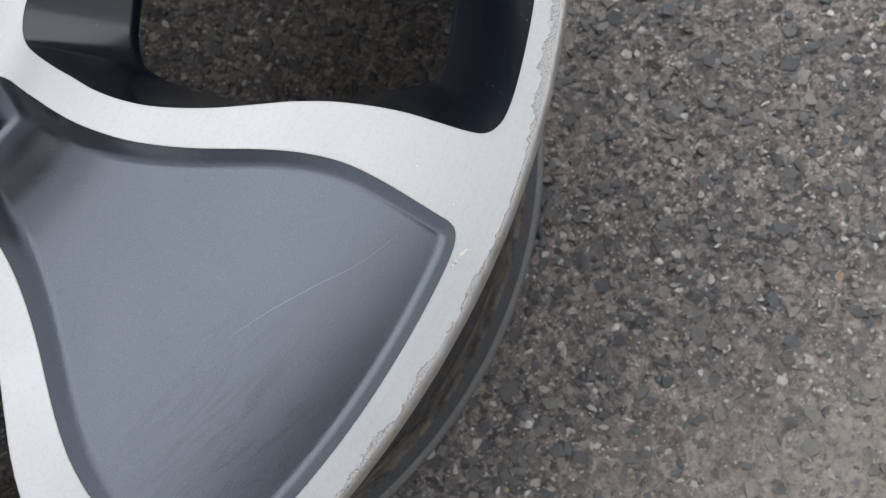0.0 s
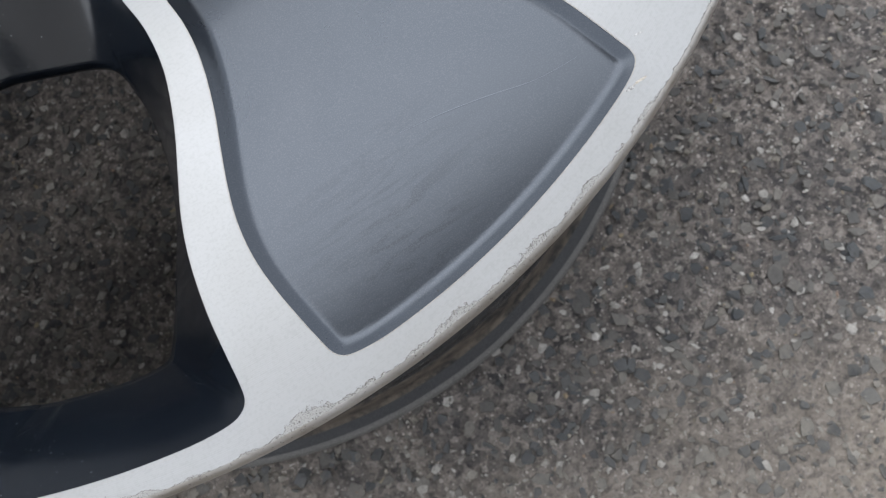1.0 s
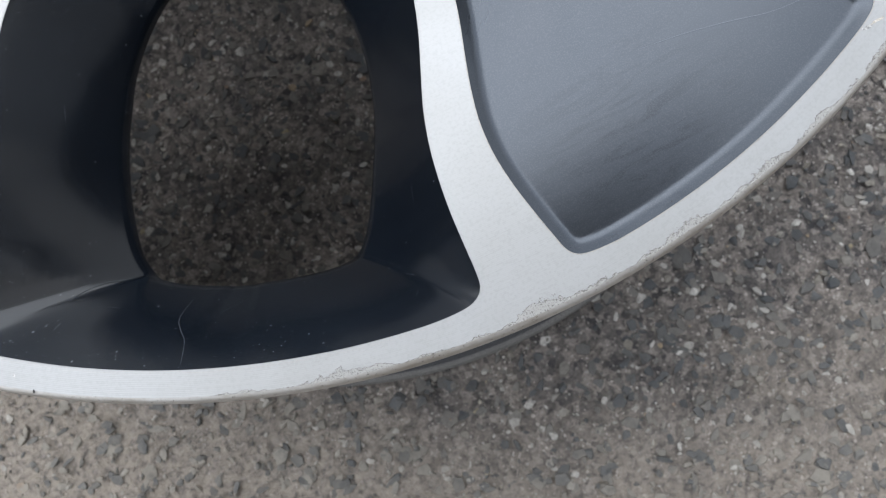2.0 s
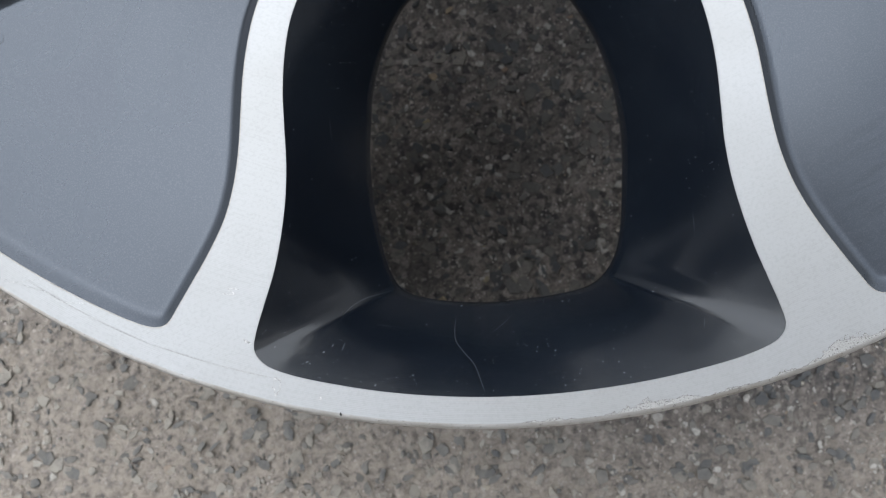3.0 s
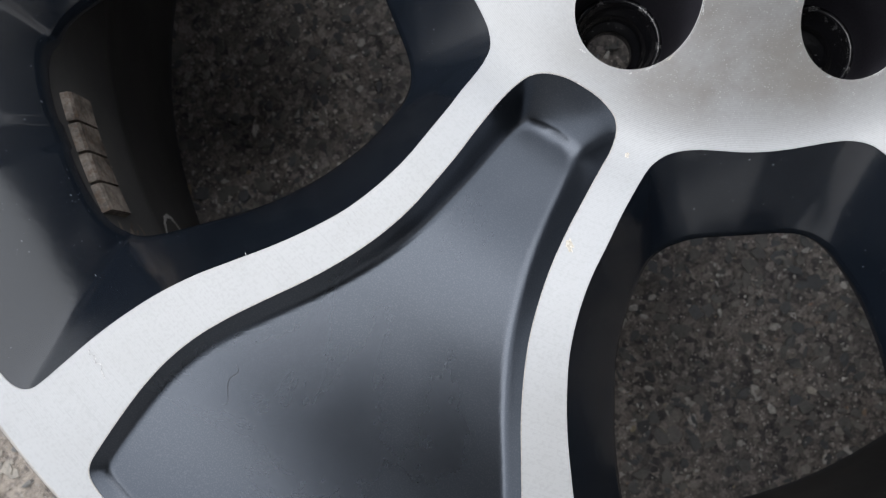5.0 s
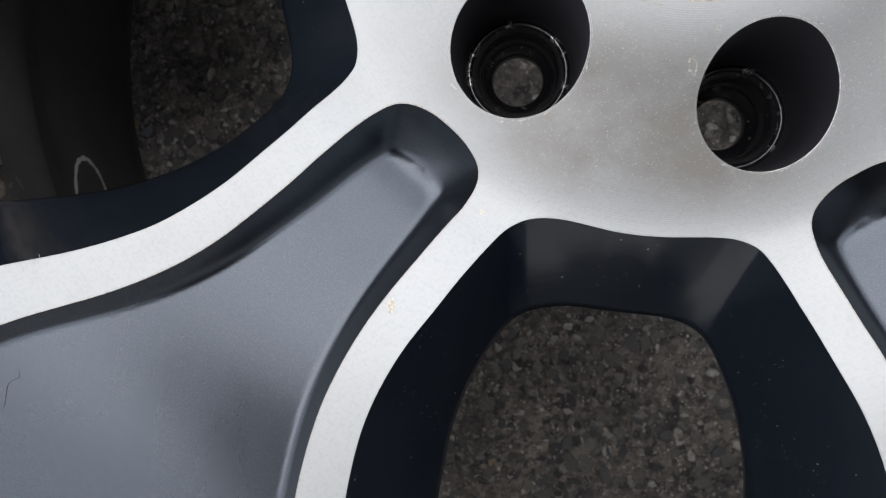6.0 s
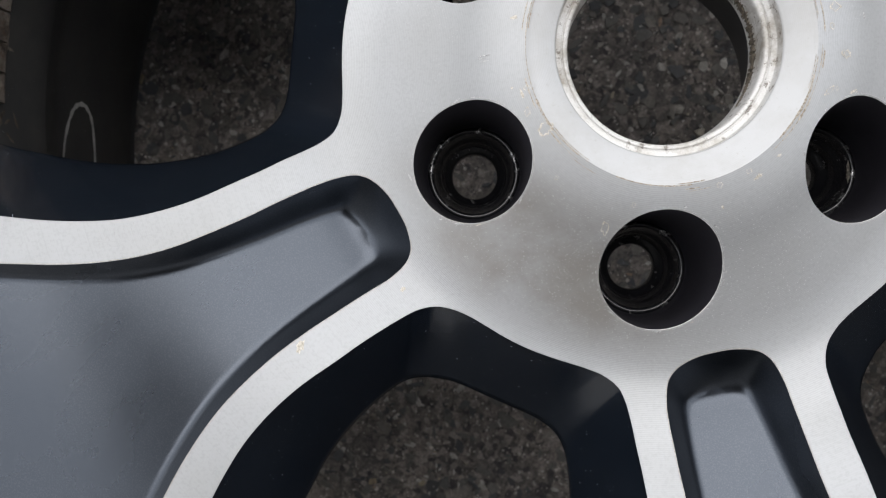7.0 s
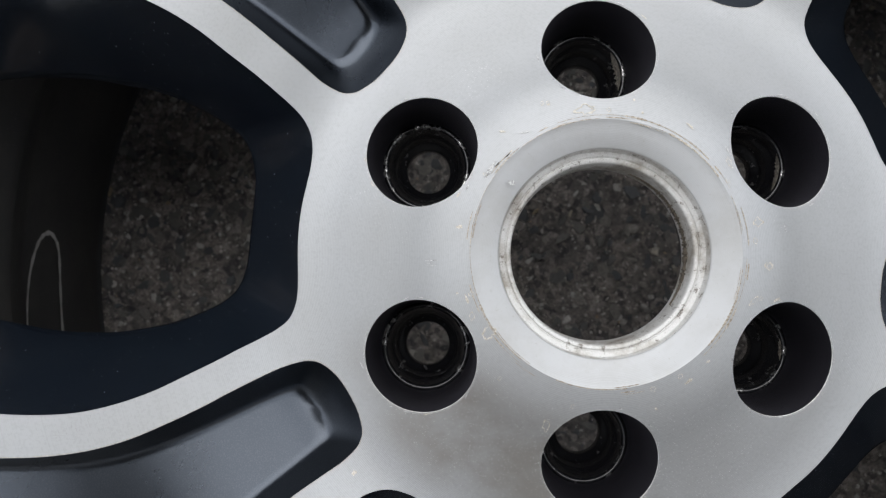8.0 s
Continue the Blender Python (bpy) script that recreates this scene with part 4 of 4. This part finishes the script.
            faces = [(0, 1 + i, 1 + (i + 1) % n) for i in range(n)]
        verts = [(x, y, max(float(face_z(math.hypot(x, y))), HUB_Z + 0.0091 if math.hypot(x, y) < CAP_R else 0.0) + 0.00006) for x, y in pts]
        part("stain", mesh("stain", verts, faces, material), wheel, label)

    for row in ((253.0, -81.4, 2.6, 1.6, 60, CHIP), (124.0, -63.4, 4.2, 2.6, 20, OXIDE), (249.8, -51.1, 5.6, 2.6, 10, CHIP), (250.6, -48.3, 1.2, 0.9, 5, CHIP), (240.2, -53.7, 2.8, 1.0, 75, CHIP), (254.0, -46.9, 1.0, 0.8, 0, DARK), (245.0, -5.9, 0.5, 0.5, 0, DARK), (247.6, 11.6, 4.8, 0.9, 70, OXIDE), (246.8, 10.9, 3.4, 1.2, 60, CHIP), (228.0, 15.6, 1.2, 0.8, 0, CHIP), (241.0, 14.2, 3.6, 0.5, 60, CHIP), (94.0, -60.2, 2.0, 1.2, 10, OXIDE), *[(147.0 + 0.9 * i, -84.6 + 0.9 * ((i * 5) % 7) / 7, 2.0 + (i * 3) % 4 * 0.5, 0.16, 80 + (i * 7) % 20, LINE) for i in range(12)], *[(177.0 + 1.0 * i, -88.4 + 0.7 * ((i * 3) % 5) / 5, 1.6 + (i * 3) % 4 * 0.5, 0.15, 70 + (i * 7) % 20, LINE) for i in range(7)]):
        stain(*row)
    # marks round the hub, given as x and y in mm
    for x, y, long, wide, turn, mat in ((-32.0, -19.5, 4.4, 4.0, 0, OXIDE), (-17.9, -45.8, 4.6, 2.2, 30, OXIDE), (-46.6, 0.4, 3.4, 0.35, 0, CHIP), (-46.9, -0.3, 3.0, 0.3, 0, CHIP), (-46.7, -1.0, 2.8, 0.3, 0, CHIP), (-27.3, 25.4, 2.8, 0.5, 80, DARK), (-24.8, 27.4, 2.2, 0.35, 85, DARK), (-22.0, 28.9, 2.4, 0.3, 95, CHIP), (34.3, 22.6, 3.4, 1.6, 80, OXIDE), (43.3, -5.6, 3.0, 2.4, 0, OXIDE), (-36.1, -9.1, 2.0, 1.6, 0, OXIDE), (-23.9, 20.1, 2.4, 1.6, 20, CHIP), (40.8, 6.3, 3.6, 3.0, 0, OXIDE), (49.3, 4.4, 2.4, 0.7, 90, CHIP), (-3.3, 38.9, 6.0, 3.2, 90, OXIDE), (38.5, -14.5, 4.0, 1.6, 60, OXIDE), (43.5, -5.5, 2.2, 1.8, 0, OXIDE), (-29.5, 24.0, 5.5, 1.4, 95, CHIP), (24.5, 33.0, 3.0, 1.0, 80, OXIDE), (-38.6, 9.0, 2.4, 1.1, 10, OXIDE), (20.0, -35.0, 3.2, 0.9, 95, OXIDE), (-37.5, -10.5, 3.0, 0.8, 90, OXIDE), (-20.0, 33.5, 4.0, 0.6, 70, CHIP)):
        stain(math.hypot(x, y), math.degrees(math.atan2(y, x)) - SPOKE_A, long, wide, turn, mat)
    # dried drops round the cap seat
    for i in range(22):
        far, turn = 37.6 + 7.0 * rng.random() ** 1.4, 360 * rng.random()
        t = radians(SPOKE_A + turn)
        if min(math.hypot(far / 1000 * math.cos(t) - x, far / 1000 * math.sin(t) - y) for x, y in lug_at) < LUG_HOLE + 0.0018:
            continue
        stain(far, turn, 0.9 + 1.8 * rng.random() ** 2, 1.51 if i % 3 else 0.7, 90 * rng.random(), OXIDE)
    # nicks round the bolt holes
    for x, y in lug_at:
        for i in range(9):
            a, q = 2 * math.pi * rng.random(), LUG_HOLE + 0.0004 + 0.0009 * rng.random() ** 2
            px, py = x + q * math.cos(a), y + q * math.sin(a)
            stain(math.hypot(px, py) * 1000, math.degrees(math.atan2(py, px)) - SPOKE_A, 0.8 + 2.2 * rng.random(), 0.25 + 0.45 * rng.random(), math.degrees(a - math.atan2(py, px)) + 90 + 20 * rng.random(), rng.choice((CHIP, OXIDE, CHIP)))
    # a fine line follows each window and pocket edge
    for loop, line in [(w, LINE) for w in windows] + [(p, GRIME) for p in pockets]:
        along = np.roll(loop, -1, 0) - np.roll(loop, 1, 0)
        out = np.c_[-along[:, 1], along[:, 0]] / np.hypot(along[:, 0], along[:, 1])[:, None]
        a, b = loop + out * 0.00012, loop + out * 0.00024
        n = len(loop)
        xy = np.concatenate([a, b])
        z = face_z(np.hypot(xy[:, 0], xy[:, 1])) + 0.00004
        part("edge_line", mesh("edge_line", np.c_[xy, z], [(i, n + i, n + (i + 1) % n, (i + 1) % n) for i in range(n)], line), wheel)
    # long scratches near the rim
    for r0, d0, r1, d1, wide in ((248.6, -68.9, 249.2, -59.6, 0.2), (253.4, -70.3, 245.9, -67.9, 0.07), (249.8, -80.4, 248.6, -74.1, 0.07), (252.8, -80.6, 245.3, -77.7, 0.07), (249.5, -61.6, 252.7, -61.2, 0.07), (253.4, -71.9, 248.2, -66.9, 0.07), (249.1, -66.1, 246.2, -64.6, 0.07), (249.0, -59.6, 247.9, -51.4, 0.2)):
        verts, faces = [], []
        for i in range(13):
            u = i / 12
            r, a = (r0 + (r1 - r0) * u) / 1000, radians(SPOKE_A + d0 + (d1 - d0) * u)
            w = wide / 1000 * (0.7 + 0.3 * math.sin(9 * u)) * (1 - (2 * u - 1) ** 4) + 0.00002
            for q in (r - w, r + w):
                verts.append((q * math.cos(a), q * math.sin(a), float(face_z(q)) + 0.00005))
            if i:
                faces.append((2 * i - 2, 2 * i - 1, 2 * i + 1, 2 * i))
        part("scratch", mesh("scratch", verts, faces, LINE if wide > 0.1 else CHIP), wheel)
    # a squiggle and a curl scraped into the clear coat
    for course in ([(222.9, -90.5), (223.9, -90.2), (223.0, -89.8), (224.0, -89.5), (223.1, -89.1), (224.1, -88.8), (224.6, -88.3)], [(229.6, -56.2), (228.8, -55.4), (227.9, -56.0), (227.2, -55.2)]):
        verts, faces = [], []
        pts = np.array(rounded(course, 6))
        a = np.radians(SPOKE_A + pts[:, 1])
        mid = np.c_[pts[:, 0] * np.cos(a), pts[:, 0] * np.sin(a)] / 1000
        along = np.gradient(mid, axis=0)
        side = np.c_[-along[:, 1], along[:, 0]] / np.hypot(along[:, 0], along[:, 1])[:, None]
        w = (0.00006 + 0.00009 * np.array([rng.random() for _ in mid]))[:, None]
        xy = np.stack([mid - side * w, mid + side * w], 1).reshape(-1, 2)
        part("scratch", mesh("scratch", np.c_[xy, face_z(np.hypot(xy[:, 0], xy[:, 1])) + 0.00006], [(2 * i, 2 * i + 2, 2 * i + 3, 2 * i + 1) for i in range(len(mid) - 1)], CHIP), wheel)
    # scratches and a hair on the painted spokes: spoke number, half width in mm, course
    for k, half, course in ((0, 0.10, [(206.4, -0.7), (210.9, 2.4), (217.3, 5.5), (224.6, 8.3), (230.2, 11.2)]), (1, 0.06, [(198.4, -10.9), (199.6, -10.3), (202.8, -10.4), (206.9, -9.4), (208.6, -9.6)])):
        pts = np.array(rounded(course, 5))
        a = np.radians(SPOKE_A - 72 * k + pts[:, 1])
        mid = np.c_[pts[:, 0] * np.cos(a), pts[:, 0] * np.sin(a)] / 1000
        along = np.gradient(mid, axis=0)
        side = np.c_[-along[:, 1], along[:, 0]] / np.hypot(along[:, 0], along[:, 1])[:, None]
        w = half / 1000 * np.sin(np.linspace(0.15, math.pi - 0.15, len(mid)))[:, None]
        xy = np.stack([mid - side * w, mid + side * w], 1).reshape(-1, 2)
        z = pocket_z(xy, pockets[k]) + 0.00008
        part("scratch", mesh("scratch", np.c_[xy, z], [(2 * i, 2 * i + 2, 2 * i + 3, 2 * i + 1) for i in range(len(mid) - 1)], DARK if k else SCUFF), wheel)
    for half, course in ((0.09, [(158, 0.82), (157, 0.58), (155.5, 0.44), (154, 0.30), (153, 0.05)]), (0.06, [(181, 0.56), (185, 0.63), (187, 0.76), (184, 0.93)]), (0.07, [(169, 0.62), (166.5, 0.63)]), (0.05, [(152, 0.63), (148, 0.82)]), (0.08, [(170, 0.38), (169, 0.31)]), (0.06, [(120, 0.55), (118.5, 0.48)]), (0.06, [(128, 0.30), (125, 0.36)]), (0.05, [(230, 0.50), (226, 0.52)]), (0.05, [(96, 0.42), (92, 0.40)])):
        wall = np.array([tuple(v.co) for v in me_window.vertices]).reshape(-1, len(windows[0]), 3)
        pts = []
        for f, u in rounded(course, 6):
            i, k = int(f), int(u * 16)
            p, q = f - i, u * 16 - k
            pts.append((wall[k, i] * (1 - p) + wall[k, i + 1] * p) * (1 - q) + (wall[k + 1, i] * (1 - p) + wall[k + 1, i + 1] * p) * q)
        pts = np.array(pts)
        inward = np.r_[np.array(windows[0]).mean(0), HUB_Z] - pts
        inward[:, 2] = 0.03
        inward /= np.linalg.norm(inward, axis=1)[:, None]
        side = np.cross(np.gradient(pts, axis=0), inward)
        side /= np.linalg.norm(side, axis=1)[:, None]
        w = half / 1000 * np.sin(np.linspace(0.25, math.pi - 0.25, len(pts)))[:, None]
        xyz = np.stack([pts + inward * 0.00025 - side * w, pts + inward * 0.00025 + side * w], 1).reshape(-1, 3)
        part("scratch", mesh("scratch", xyz, [(2 * i, 2 * i + 2, 2 * i + 3, 2 * i + 1) for i in range(len(pts) - 1)], HAIR), wheel)
    # stick-on balance weights inside the barrel
    for k in range(4):
        a0 = 166.0 + 2.85 * k
        bm = bmesh.new()
        ring = []
        for i in range(7):
            a = radians(a0 + 2.6 * i / 6)
            ring.append([bm.verts.new((r * math.cos(a), r * math.sin(a), HUB_Z + z)) for r, z in ((0.2216, -0.0430), (0.2188, -0.0437), (0.2182, -0.0450), (0.2182, -0.0575), (0.2188, -0.0588), (0.2216, -0.0595))])
        for p, q in zip(ring, ring[1:]):
            for i in range(5):
                bm.faces.new((p[i], p[i + 1], q[i + 1], q[i]))
        bm.faces.new(ring[0])
        bm.faces.new(list(reversed(ring[-1])))
        bmesh.ops.recalc_face_normals(bm, faces=bm.faces)
        me = bpy.data.meshes.new("balance_weight")
        bm.to_mesh(me)
        bm.free()
        me.materials.append(LEAD)
        part("balance_weight", me, wheel, "dirty grey stick-on balance weight")
    # torn glue left beside the weights
    rng_glue = random.Random(12)
    for i in range(16):
        a0, z0 = 177.6 + 9.5 * rng_glue.random() ** 1.3, -0.046 - 0.026 * rng_glue.random()
        if i < 5:
            a0, z0 = 167.0 + 11 * rng_glue.random(), -0.0605 - 0.007 * rng_glue.random()
        long, wide, turn = 0.0016 + 0.0045 * rng_glue.random() ** 2, 0.0006 + 0.0013 * rng_glue.random(), 3.1 * rng_glue.random()
        ring = []
        for k in range(14):
            w = 2 * math.pi * k / 14
            q = 0.55 + 0.6 * rng_glue.random()
            u, v = long * q * math.cos(w), wide * q * math.sin(w)
            a = radians(a0) + (u * math.cos(turn) - v * math.sin(turn)) / 0.2213
            ring.append((0.22125 * math.cos(a), 0.22125 * math.sin(a), HUB_Z + z0 + u * math.sin(turn) + v * math.cos(turn)))
        part("glue_residue", mesh("glue_residue", ring, [tuple(range(14))], LEAD), wheel, "torn dirty glue left by a balance weight")
    # chalk loop on the inside of the barrel
    line = rounded([(-170.0, -0.1110), (-176.3, -0.1121), (-180.6, -0.1166), (-184.3, -0.1228), (-185.9, -0.1290), (-186.0, -0.1370), (-184.0, -0.1440), (-179.0, -0.1455), (-172.0, -0.1440)], 6)
    verts, faces = [], []
    for i, (a, z) in enumerate(line):
        b = line[min(i + 1, len(line) - 1)]
        c = line[max(i - 1, 0)]
        da, dz = radians(b[0] - c[0]) * 0.23, b[1] - c[1]
        l = math.hypot(da, dz) or 1.0
        for s in (-1, 1):
            w = (0.0010 + 0.0003 * math.sin(i * 1.7)) * s
            aa, zz = radians(a) - dz / l * w / 0.23, z + da / l * w
            r = float(np.interp(-zz, [0.091, 0.106, 0.118, 0.150, 0.175], [0.2230, 0.2290, 0.2318, 0.2335, 0.2365])) - 0.0006
            verts.append((r * math.cos(aa), r * math.sin(aa), HUB_Z + zz))
        if i:
            faces.append((2 * i - 2, 2 * i - 1, 2 * i + 1, 2 * i))
    part("chalk_mark", mesh("chalk_mark", verts, faces, CHALK), wheel, "white chalk loop on the barrel")
    return wheel


build_road()
build_blockers()
build_wheel()
